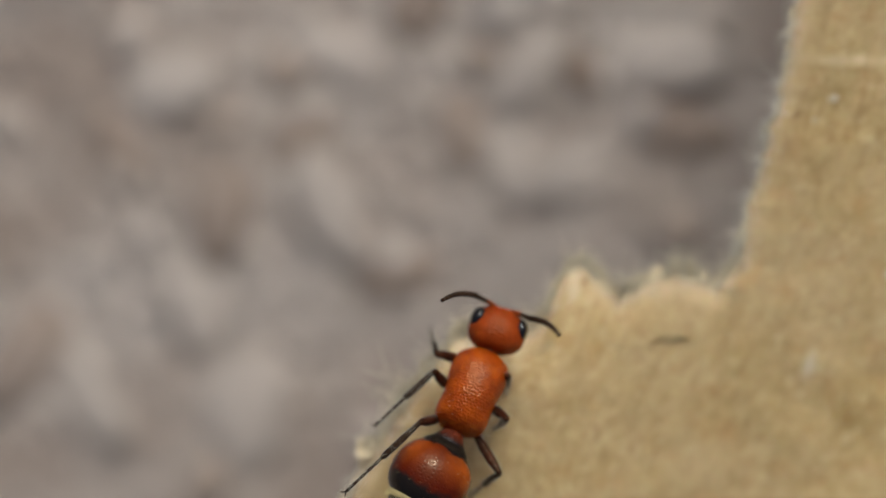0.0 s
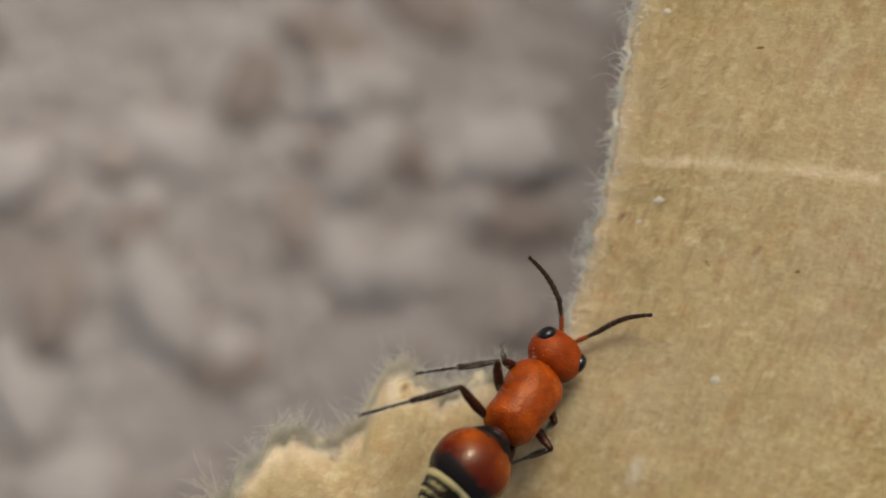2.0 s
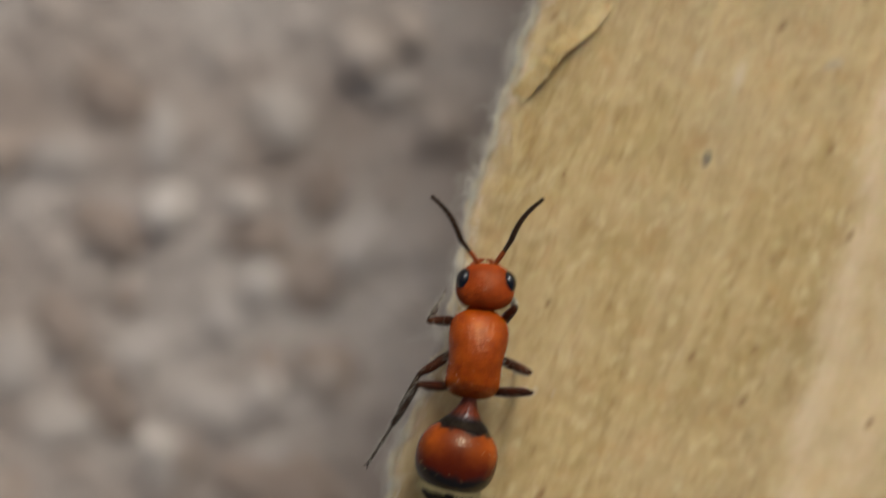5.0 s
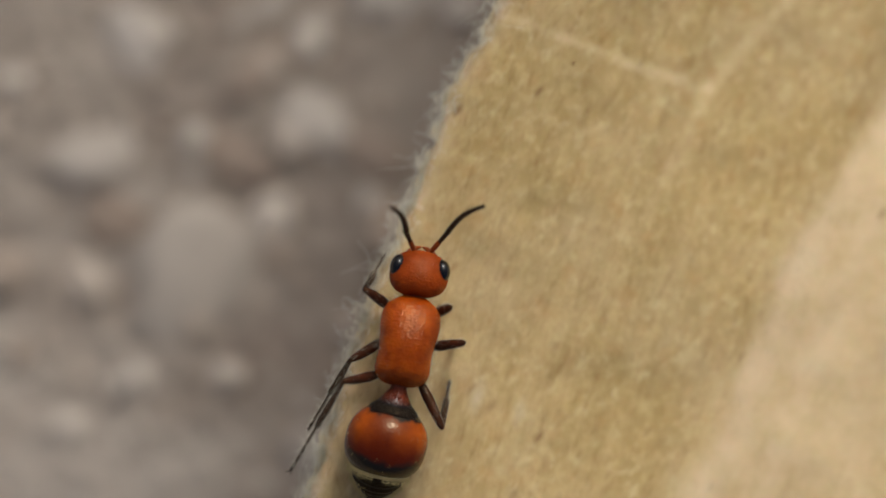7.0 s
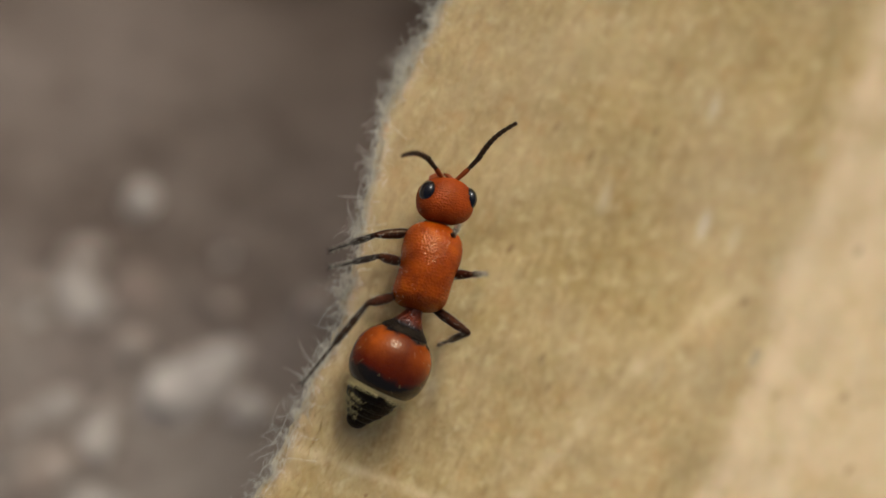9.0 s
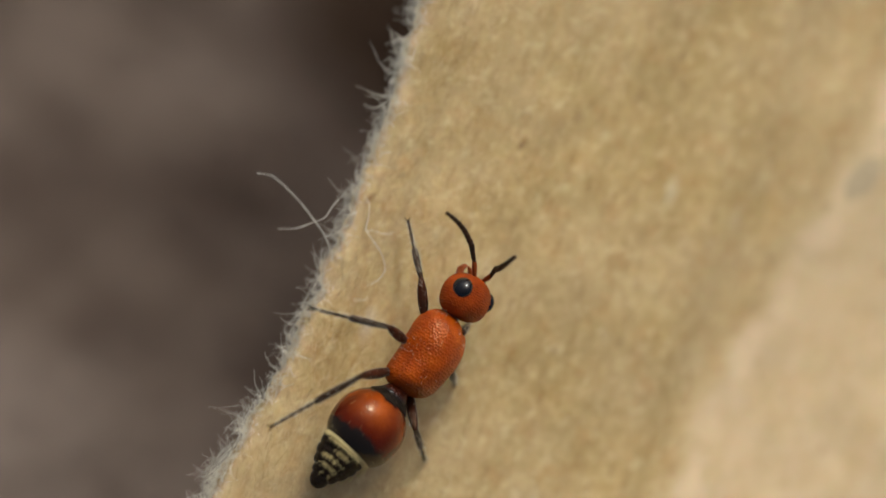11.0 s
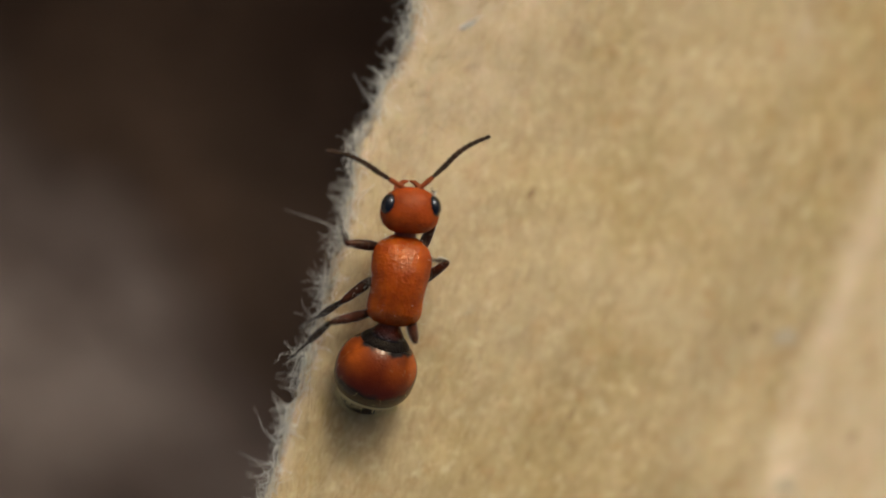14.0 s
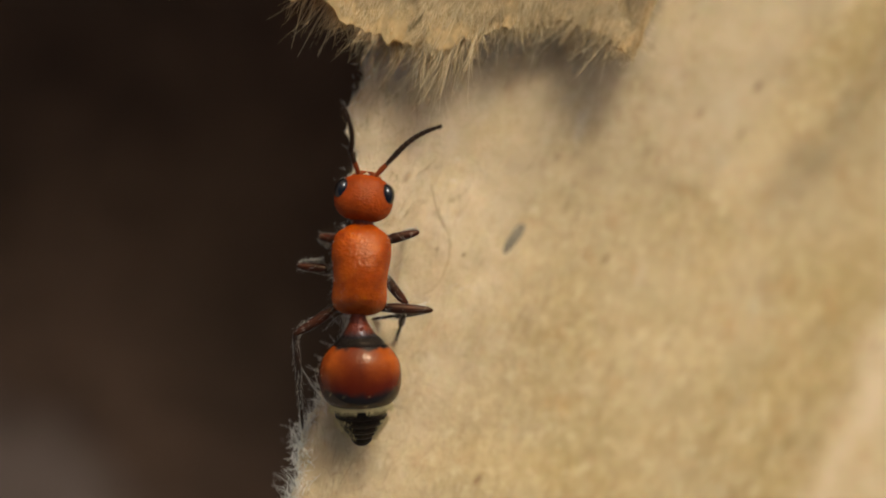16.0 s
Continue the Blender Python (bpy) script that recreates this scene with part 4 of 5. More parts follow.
def build_flap():
    """The upper ply, torn and lifted, that hangs over the top of the sheet and shades the soil."""
    flap = tagged(new("torn_flap"), "lifted torn cardboard ply with a shaggy fringe of pulp", "cardboard")

    def low(x):
        base = float(np.interp(x, [35, 36, 37.5, 38.6, 40.3, 41.1, 41.8, 42.4, 43.0, 44.2, 45.0, 46.5, 47.5, 48.5, 50.0, 51.0, 51.7, 52.7, 53.7, 54.4, 58], [113.0, 110.6, 110.4, 111.9, 112.0, 110.2, 110.9, 110.4, 109.6, 109.2, 109.0, 108.6, 109.0, 109.5, 109.6, 110.0, 109.8, 109.3, 108.5, 110.2, 118]))
        return base + 0.25 * noise.noise(Vector((x * 1.4, 5, 5))) + 0.25 * noise.noise(Vector((x * 4, 5, 8)))

    def height(x, t):
        over = max(card_height(x, low(x) + t * 4.5), 0) if x > 46 else card_height(46, 112)
        lift = float(np.interp(x, [42, 44.5, 46, 48, 50, 51.5, 52.6, 53.4, 54, 56], [3.6, 3.4, 2.6, 1.7, 1.3, 1.5, 1.9, 2.8, 2.2, 0.7]))
        return over + lift * math.exp(-t * 1.7) + 0.3

    def on_flap(x, t, up=0.0):
        z = height(x, t) + up
        return Vector((x - 0.14 * (z - 50.6), low(x) + t * 4.5, z)) * MM

    xs = np.linspace(35.4, 58, 260)
    ts = np.linspace(0, 1, 40) ** 1.5
    verts, faces = [], []
    for side in (0, 1):
        for t in ts:
            for x in xs:
                y = low(x) + t * 4.5
                verts.append(on_flap(x, t, -0.4 * side + 0.4 * noise.noise(Vector((x * 0.7, y * 0.7, 1))) + 0.30 * noise.noise(Vector(((x - 0.6 * y) * 2.4, y * 0.4, 1))) + 0.16 * noise.noise(Vector(((x - 0.6 * y) * 6, y * 0.8, 4))) + 0.07 * noise.noise(Vector(((x - 0.6 * y) * 15, y * 1.6, 4)))))
    nx, n = len(xs), len(xs) * len(ts)
    for s in (0, 1):
        for j in range(len(ts) - 1):
            for i in range(nx - 1):
                a = s * n + j * nx + i
                q = (a, a + 1, a + nx + 1, a + nx)
                faces.append(q if s == 0 else q[::-1])
    rim = list(range(nx)) + [j * nx + nx - 1 for j in range(1, len(ts))] + [(len(ts) - 1) * nx + i for i in range(nx - 2, -1, -1)] + [j * nx for j in range(len(ts) - 2, 0, -1)]
    for a, b in zip(rim, rim[1:] + rim[:1]):
        faces.append((b, a, a + n, b + n))
    mesh_object("ply", verts, faces, SHRED, flap, "pale pulpy ply, torn and lifted")
    # an unseen stretch of board beyond the torn notch, added to shade the soil
    verts, faces = [], []
    bx, by = np.linspace(-95, 100, 60), np.linspace(0, 45, 24)
    for side in (0, 1):
        for v in by:
            for x in bx:
                front = 132 + 1.5 * noise.noise(Vector((x * 0.2, 1, 1))) + 0.5 * noise.noise(Vector((x, 1, 1)))
                z = card_height(max(x, 54), front + v) + 0.7 + 0.6 * noise.noise(Vector((x * 0.08, v * 0.08, 3)))
                verts.append((x * MM, (front + v) * MM, (z - 0.5 * side) * MM))
    nb, n = len(bx), len(bx) * len(by)
    for k in (0, 1):
        for j in range(len(by) - 1):
            for i in range(nb - 1):
                a = k * n + j * nb + i
                f = (a, a + 1, a + nb + 1, a + nb)
                faces.append(f if k == 0 else f[::-1])
    rim = list(range(nb)) + [j * nb + nb - 1 for j in range(1, len(by))] + [(len(by) - 1) * nb + i for i in range(nb - 2, -1, -1)] + [j * nb for j in range(len(by) - 2, 0, -1)]
    for a, b in zip(rim, rim[1:] + rim[:1]):
        faces.append((b, a, a + n, b + n))
    board = mesh_object("board", verts, faces, PAPER, flap, "unseen kraft board added beyond the torn notch to shade the soil")
    board.data.attributes.new("wear_and_light", "FLOAT", "POINT").data.foreach_set("value", [0.2] * len(verts))

    rng = random.Random(21)
    roots, golden = [], []

    def tuft(x0, t0, count, way, long, spread=0.2, curl=0.35, fat=1.0):
        for k in range(count):
            x, t = x0 + rng.gauss(0, spread), max(t0 + rng.gauss(0, 0.03), 0)
            d = Vector(way) + Vector((rng.gauss(0, 0.16), rng.gauss(0, 0.12), rng.gauss(0, 0.18)))
            strand = (on_flap(x, t, rng.uniform(-0.2, 0.3)), d, long * rng.uniform(0.35, 1.1) * MM, fat * rng.uniform(0.007, 0.018) * MM, curl)
            (golden if rng.random() < 0.35 else roots).append(strand)

    for i in range(120):   # wisps along the torn rim
        x0 = rng.uniform(43.6, 54.6)
        if noise.noise(Vector((x0 * 1.3, 3, 3))) < rng.uniform(-0.6, 0.2):
            continue
        tuft(x0, abs(rng.gauss(0.02, 0.05)), rng.randrange(4, 22), (rng.gauss(-0.4, 0.4), -1, rng.gauss(-0.2, 0.3)), min(rng.lognormvariate(-0.8, 0.55), 1.6), 0.07, 0.8)
    for i in range(560):   # bundles of shag lying on the ply
        x0, t0 = rng.uniform(42.5, 54.5), rng.uniform(0.1, 0.8)
        tuft(x0, t0, rng.randrange(14, 34), (rng.gauss(-0.5, 0.25), -1, rng.uniform(-0.15, 0.2)), rng.uniform(0.6, 1.6), 0.16, 0.4)
    for i in range(420):   # long combed tow
        x0, t0 = rng.uniform(42, 55.5), rng.uniform(0.25, 0.95)
        tuft(x0, t0, rng.randrange(5, 13), (rng.gauss(-0.65, 0.12), -1, rng.uniform(0.0, 0.12)), rng.uniform(1.6, 3.4), 0.10, 0.14, 1.4)
    for x0, long in ((46.2, 2.2), (46.8, 2.9), (47.3, 3.2), (47.9, 2.4)):
        tuft(x0, 0.04, 30, (-0.45, -1, -0.05), long, 0.22, 0.3, 1.3)
    tuft(47.2, 0.03, 40, (-0.4, -1, -0.1), 2.9, 0.3, 0.25)     # the longest tuft and a few strays
    tuft(47.4, 0.02, 8, (0.3, -1, -0.1), 1.6, 0.2, 0.3)
    tuft(50.4, 0.03, 9, (-0.5, -1, -0.15), 2.1, 0.12, 0.08)
    tuft(44.2, 0.02, 5, (-0.25, -1, -0.2), 2.0, 0.1, 0.25)
    tuft(48.9, 0.02, 4, (0.0, -1, -0.2), 1.1, 0.1, 0.15)
    tuft(53.9, 0.01, 5, (0.7, -0.7, 0.1), 1.0, 0.1, 0.3)
    tuft(52.4, 0.02, 22, (0.2, -1, 0.0), 0.5, 0.5, 0.3)
    mesh_object("fringe", *strands(roots, rng), TOW, flap, "shaggy pale fringe of torn paper fibres", "stuff")
    mesh_object("golden_fringe", *strands(golden, rng), GOLD, flap, "darker golden fibres in the fringe", "stuff")


# ---- the wasp ----
HIP = {"front": (0.72, 1.15, -0.55), "middle": (0.80, 0.0, -0.6), "hind": (0.72, -1.25, -0.5)}
THIGH_LENGTH = {"front": 1.35, "middle": 1.45, "hind": 1.9}
SHIN_LENGTH = {"front": 2.5, "middle": 2.9, "hind": 3.7}


def feeler_rings(y0, y1, count, bow):
    """The short rings of an antenna from y0 to y1 (mm), each a little wider at its far end; the row bows to one side."""
    rings = []
    for i in range(count):
        a, b = i / count, (i + 1) / count
        ends = [(bow * math.sin(math.pi * w) if y0 == 0 else 0.0, y0 + (y1 - y0) * w, 0.05 - 0.05 * w) for w in (a + 0.004, a * 0.7 + b * 0.3, a * 0.15 + b * 0.85, b)]
        fat = 0.115 - (0.045 * a ** 2 if y0 == 0 else 0.02 * (1 - a))
        rings.append((ends, [0.72 * fat, 0.9 * fat, fat, 0.75 * fat]))
    return tube([p for ends, _ in rings for p in ends], [r for _, radii in rings for r in radii], 10)


def build_wasp():
    rng = random.Random(8)
    wasp = tagged(new("velvet_ant"), "wingless rust-red wasp with cream-banded black abdomen on torn cardboard", "insect")
    rings = [(1.76, 0.10, 0.10, -0.18), (1.74, 0.30, 0.27, -0.17), (1.67, 0.46, 0.43, -0.15), (1.55, 0.62, 0.60, -0.12), (1.38, 0.86, 0.77, -0.08), (1.15, 1.00, 0.90, -0.04), (0.85, 1.05, 0.99, 0.01), (0.45, 1.04, 1.05, 0.06), (0.0, 0.97, 1.06, 0.08),
             (-0.4, 0.93, 1.03, 0.06), (-0.8, 0.96, 0.97, 0.0), (-1.1, 0.97, 0.91, -0.05), (-1.34, 0.88, 0.78, -0.12), (-1.50, 0.68, 0.60, -0.2), (-1.58, 0.42, 0.4, -0.25), (-1.60, 0.1, 0.1, -0.28)]
    mesh_object("thorax", *pitted([(y, 1.04 * a, h, z) for y, a, h, z in rings], 310, 2.3, 0.125, 0.020, 270), RED, wasp, "pitted rust-red thorax")
    mesh_object("neck", *loft([(1.3, 0.5, 0.45, -0.15), (1.55, 0.42, 0.38, -0.14), (1.8, 0.4, 0.36, -0.12), (2.1, 0.34, 0.3, -0.1)], 24), WAIST, wasp, "short dark red neck")

    head = mesh_object("head", *pitted(rounded(-0.85, 0.85, 1.08, 0.82, 0.0, 22, 2.2, 2.7), 260, 2.15, 0.11, 0.020, 220), RED_HEAD, wasp, "pitted rust-red head")
    for s in (-1, 1):
        eye = mesh_object("eye", *loft(rounded(-0.41, 0.41, 0.29, 0.43), 28), EYE, head, "shiny black eye")
        eye.matrix_basis = pose(s * 0.805 * MM, 0.16 * MM, 0.26 * MM, 0, 0, s * 12)
        mesh_object("jaw", *tube([(s * 0.45, 0.55, -0.3), (s * 0.42, 0.85, -0.4), (s * 0.2, 1.05, -0.45), (s * 0.02, 1.1, -0.45)], [0.16, 0.14, 0.09, 0.03]), SCAPE, head, "dark red jaw")
    feelers = []
    for s in (-1, 1):
        scape = tube([(0, -0.06, 0), (0, 0.12, 0.02), (0, 0.42, 0.05), (0, 0.62, 0.06), (0, 0.70, 0.05)], [0.07, 0.085, 0.10, 0.085, 0.05], 12)
        feeler = mesh_object("antenna", *joined(scape, feeler_rings(0.68, 1.16, 3, 0.0)), LEG, wasp, "dark jointed antenna with a dark red base")
        feeler.data.materials.append(SCAPE)
        for p in feeler.data.polygons:
            p.material_index = 1 if p.center.y < 0.66 * MM else 0
        tip = mesh_object("antenna_tip", *feeler_rings(0.0, 2.05, 9, -0.16 * s), LEG, feeler, "dark tapering end of the antenna")
        feelers.append((feeler, tip))

    gaster = mesh_object("abdomen", *loft(rounded(-3.3, -0.55, 1.5, 1.32, 0.0, 24, 2.0, 2.7), 44), BANDED, wasp, "glossy rust-red abdomen with black bands")
    mesh_object("waist", *loft([(0.6, 0.15, 0.15, 0), (0.2, 0.27, 0.25, 0), (-0.05, 0.34, 0.31, 0), (-0.25, 0.45, 0.41, 0.02), (-0.42, 0.57, 0.51, 0.03), (-0.58, 0.68, 0.61, 0.02), (-0.68, 0.62, 0.56, 0.0)], 28), WAIST, gaster, "narrow dark red waist")
    mesh_object("collar", *loft([(-0.46, 0.54, 0.48, 0.03), (-0.55, 0.67, 0.60, 0.02), (-0.65, 0.78, 0.70, 0.02), (-0.74, 0.87, 0.77, 0.01), (-0.82, 0.92, 0.81, 0), (-0.86, 0.90, 0.79, 0), (-0.88, 0.75, 0.66, 0)], 32), BLACK, gaster, "black collar ring")
    tail = []
    mesh_object("cream_band", *loft([(-2.8, 1.06, 0.90, -0.05), (-3.0, 1.12, 0.95, -0.06), (-3.09, 1.14, 0.97, -0.06), (-3.17, 1.12, 0.955, -0.08), (-3.23, 1.02, 0.88, -0.1)], 36), CREAM, gaster, "cream hairy band")
    for y0, a in ((-3.12, 1.03), (-3.44, 0.96), (-3.74, 0.81), (-4.02, 0.6)):
        ring_part = mesh_object("tail_ring", *loft([(y0 + 0.1, a * 0.9, a * 0.78, -0.12), (y0 - 0.12, a, a * 0.86, -0.14), (y0 - 0.3, a * 0.93, a * 0.8, -0.16), (y0 - 0.4, a * 0.82, a * 0.7, -0.17), (y0 - 0.46, a * 0.5, a * 0.4, -0.17)], 30), BLACK, gaster, "black tail ring")
        tail.append(ring_part)
    tip = mesh_object("tail_tip", *loft(rounded(-4.9, -4.05, 0.42, 0.34, -0.18, 10), 20), BLACK, gaster, "blunt black tail tip")
    roots, tail_roots = [], []
    for ring, (y0, a) in enumerate(((-3.16, 1.15), (-3.42, 1.08), (-3.74, 0.94), (-4.03, 0.76), (-4.3, 0.55))):
        for i in range(300 if ring == 0 else 330):
            ang = rng.uniform(0.0, math.pi)
            side = abs(math.cos(ang))
            if ring and (side < 0.34 + 0.15 * rng.random() or rng.random() < 0.1 * ring):
                continue
            if ring and noise.noise(Vector((math.cos(ang) * 3.2, ring * 1.7, 5))) < rng.uniform(-0.25, 0.1):
                continue
            if ring == 0 and side < 0.10 + 0.08 * rng.random():
                continue
            p = Vector((a * math.cos(ang), y0 + rng.uniform(-0.06, 0.06), -0.12 + a * 0.87 * math.sin(ang)))
            (tail_roots if ring else roots).append((p * MM, (math.cos(ang) * 0.2, -1, math.sin(ang) * 0.2 - 0.1), rng.uniform(0.10, 0.22) * MM, 0.009 * MM, 0.2))
    for i in range(40):
        ang, w = rng.uniform(-0.4, math.pi + 0.4), rng.uniform(-1, 1)
        y = -2.0 + 1.35 * w
        r = math.sqrt(max(1 - w * w * 0.88, 0.05))
        roots.append((Vector((1.5 * r * math.cos(ang), y, 1.32 * r * math.sin(ang))) * MM, (math.cos(ang), -0.9, math.sin(ang)), rng.uniform(0.12, 0.32) * MM, 0.004 * MM, 0.2))
    mesh_object("abdomen_hair", *strands(roots, rng), HAIR, gaster, "pale bristles", "stuff").data.materials[0] = CREAM
    tail += [tip, mesh_object("tail_hair", *strands(tail_roots, rng), CREAM, gaster, "cream bristle bars on the tail rings", "stuff")]
    roots = []
    for i in range(110):
        ang, y = rng.uniform(-0.5, math.pi + 0.5), rng.uniform(-1.7, 1.7)
        roots.append((Vector((1.03 * math.cos(ang), y, 1.0 * math.sin(ang))) * MM, (math.cos(ang), -0.5, math.sin(ang)), rng.uniform(0.05, 0.16) * MM, 0.004 * MM, 0.2))
    for i in range(120):   # longer pale hairs along the flanks and round the neck
        side, y = rng.choice((-1, 1)), rng.choice((rng.uniform(-1.5, 1.4), rng.uniform(1.2, 1.65)))
        wide = 0.95 if y < 1.2 else 0.62
        roots.append((Vector((side * wide, y, rng.uniform(-0.5, 0.25))) * MM, (side, rng.gauss(0.1, 0.5), rng.gauss(0.1, 0.4)), rng.uniform(0.12, 0.34) * MM, 0.005 * MM, 0.25))
    mesh_object("thorax_hair", *strands(roots, rng), HAIR, wasp, "sparse pale bristles", "stuff")

    legs = {}
    for row in HIP:
        for s in (-1, 1):
            lt, ls = THIGH_LENGTH[row], SHIN_LENGTH[row]
            thigh = mesh_object("leg", *tube([(0, -0.05, 0), (0, 0.12, 0), (0, 0.35 * lt, 0.02), (0, 0.7 * lt, 0.03), (0, 0.95 * lt, 0), (0, lt + 0.06, 0)], [0.07, 0.15, 0.195, 0.175, 0.12, 0.065], 14), THIGH, wasp, "dark red-brown leg")
            tib = 0.52 * ls
            bones = [tube([(0, -0.06, 0), (0, 0.1, 0), (0, 0.5 * tib, 0.02), (0, 0.95 * tib, 0), (0, tib, 0)], [0.055, 0.095, 0.13, 0.12, 0.07], 12)]
            joints = np.linspace(tib, ls, 6)
            for a, b in zip(joints, joints[1:]):
                bones.append(tube([(0, a - 0.02, 0), (0, a + 0.03, 0), (0, b - 0.05, 0), (0, b, 0)], [0.035, 0.052, 0.07, 0.04], 8))
            for c in (-1, 1):
                bones.append(tube([(0, ls, 0), (c * 0.08, ls + 0.1, 0), (c * 0.12, ls + 0.16, -0.06)], [0.03, 0.025, 0.008], 6))
            spines = []
            for k in range(210):
                ang, y = rng.uniform(0, 6.28), rng.uniform(0.03 * ls, 0.95 * ls)
                r, flat = (0.09 if y < tib else 0.05), rng.uniform(0.2, 0.75)
                spines.append((Vector((r * math.cos(ang), y, r * math.sin(ang))) * MM, (math.cos(ang) * flat, 1, math.sin(ang) * flat), rng.uniform(0.12, 0.32) * MM, 0.005 * MM, 0.08))
            down = []
            for k in range(80):
                ang, y = rng.uniform(0, 6.28), rng.uniform(0.1 * lt, 0.95 * lt)
                down.append((Vector((0.14 * math.cos(ang), y, 0.14 * math.sin(ang))) * MM, (math.cos(ang) * 0.6, 1, math.sin(ang) * 0.6), rng.uniform(0.10, 0.26) * MM, 0.0045 * MM, 0.1))
            mesh_object("thigh_bristles", *strands(down, rng), HAIR, thigh, "pale bristles", "stuff")
            shin = mesh_object("shin", *joined(*bones), LEG, thigh, "dark jointed shin and foot")
            hair = mesh_object("leg_bristles", *strands(spines, rng), HAIR, thigh, "pale bristles", "stuff")
            legs[row, s] = (thigh, shin, hair)
    return wasp, head, gaster, tail, feelers, legs


# seconds, x, y and height of the thorax in mm, pitch, roll, heading
BODY = [
    (0, 0.97, -5.33, 54.90, -22, 4, -23.0),
    (0.5, 2.73, -2.97, 53.80, -28, 6, -23.9),
    (1, 5.67, -2.59, 52.68, -38, 16, -44.1),
    (1.5, 7.33, -1.79, 52.39, -42, 18, -46.7),
    (2, 9.34, -1.90, 52.20, -38, 16, -45.6),
    (2.5, 10.66, 0.51, 52.25, -24, 14, -33.5),
    (3, 10.77, 3.50, 52.35, -12, 8, -13.1),
    (3.5, 11.58, 6.81, 52.35, -4, -4, -3.5),
    (4, 13.08, 9.52, 52.35, -4, -6, -8.9),
    (4.25, 14.30, 11.85, 52.35, -4, -4, -10.0),
    (4.5, 15.57, 15.07, 52.35, -4, -3, -10.6),
    (5, 17.66, 21.83, 52.35, -4, 0, -8.1),
    (5.2, 18.15, 24.25, 52.35, -4, 0, -8.5),
    (7.3, 25.35, 46.25, 52.35, -3, -3, -10.5),
    (7.5, 26.21, 47.82, 52.35, -3, -3, -12.9),
    (8, 28.11, 52.96, 52.35, -3, 0, -10.3),
    (8.5, 31.45, 57.85, 52.10, -3, 8, -22.4),
    (8.7, 31.60, 59.70, 52.05, -3, 8, -14.0),
    (10.8, 38.85, 73.15, 51.57, -3, 40, -26.1),
    (11, 39.68, 73.55, 51.37, 0, 48, -33.4),
    (11.5, 40.81, 76.54, 51.41, -3, 36, -20.1),
    (12, 40.24, 78.74, 52.34, 16, 10, -2.7),
    (12.5, 39.82, 79.98, 52.74, 20, -8, 11.6),
    (13, 39.68, 81.97, 52.89, 18, -10, 10.9),
    (13.5, 40.61, 85.35, 52.71, 12, -8, 2.5),
    (14, 42.76, 89.63, 52.46, 8, 2, -7.7),
    (14.5, 42.82, 93.52, 52.95, 20, -8, -1.2),
    (15, 42.61, 96.34, 52.59, 8, -10, 4.5),
    (15.5, 43.26, 98.06, 52.35, -2, -8, -0.5),
    (16, 43.40, 100.64, 52.35, -2, -6, -2.6),
]
# seconds, turn of the head against the thorax and how far it is stretched out (mm)
HEAD_TURN = [
    (0, 6.1, 2.56), (0.5, 4.4, 2.48), (1, 3.1, 2.41), (1.5, 0.5, 2.25), (2, 1.8, 2.37), (2.5, 4.4, 2.53), (3, 0.9, 2.47), (3.5, -1.3, 2.69),
    (4, -0.3, 2.57), (4.5, 2.0, 2.49), (5, 4.3, 2.49), (7.5, 2.2, 2.54), (8, 4.3, 2.58), (8.5, 6.8, 2.54), (10.8, 6.4, 2.52), (11, 5.4, 2.57),
    (11.5, 6.6, 2.50), (12, 5.7, 2.45), (12.5, 6.5, 2.32), (13, 2.6, 2.70), (13.5, 1.7, 2.61), (14, 5.5, 2.64), (14.5, 2.2, 2.70), (15, -5.8, 2.64),
    (15.5, -1.8, 2.58), (16, -4.9, 2.64),
]
# seconds, turn and droop of the abdomen against the thorax, place of its joint (mm)
ABDOMEN = [
    (0, -6.1, 8, -1.48), (0.5, -4.4, 8, -1.77), (1, -3.1, 14, -1.93), (1.5, -0.5, 18, -1.05), (2, -1.8, 14, -1.21), (2.5, -4.4, 14, -1.28), (3, -0.9, 14, -1.51), (3.5, 1.3, 16, -1.22),
    (4, 0.3, 16, -1.29), (4.5, -2.0, 12, -1.67), (5, -4.3, 12, -1.81), (7.5, -2.2, 16, -1.68), (8, -4.3, 18, -1.74), (8.5, -6.8, 14, -1.71), (10.8, -6.4, 4, -1.61), (11, -5.4, 4, -1.38),
    (11.5, -6.6, 4, -1.62), (12, -5.7, 14, -1.06), (12.5, -6.5, 20, -1.05), (13, -2.6, 20, -1.11), (13.5, -1.7, 22, -1.35), (14, -5.5, 20, -1.46), (14.5, -2.2, 12, -1.20), (15, 5.8, 22, -1.70),
    (15.5, 1.8, 26, -1.96), (16, 4.9, 14, -1.80),
]
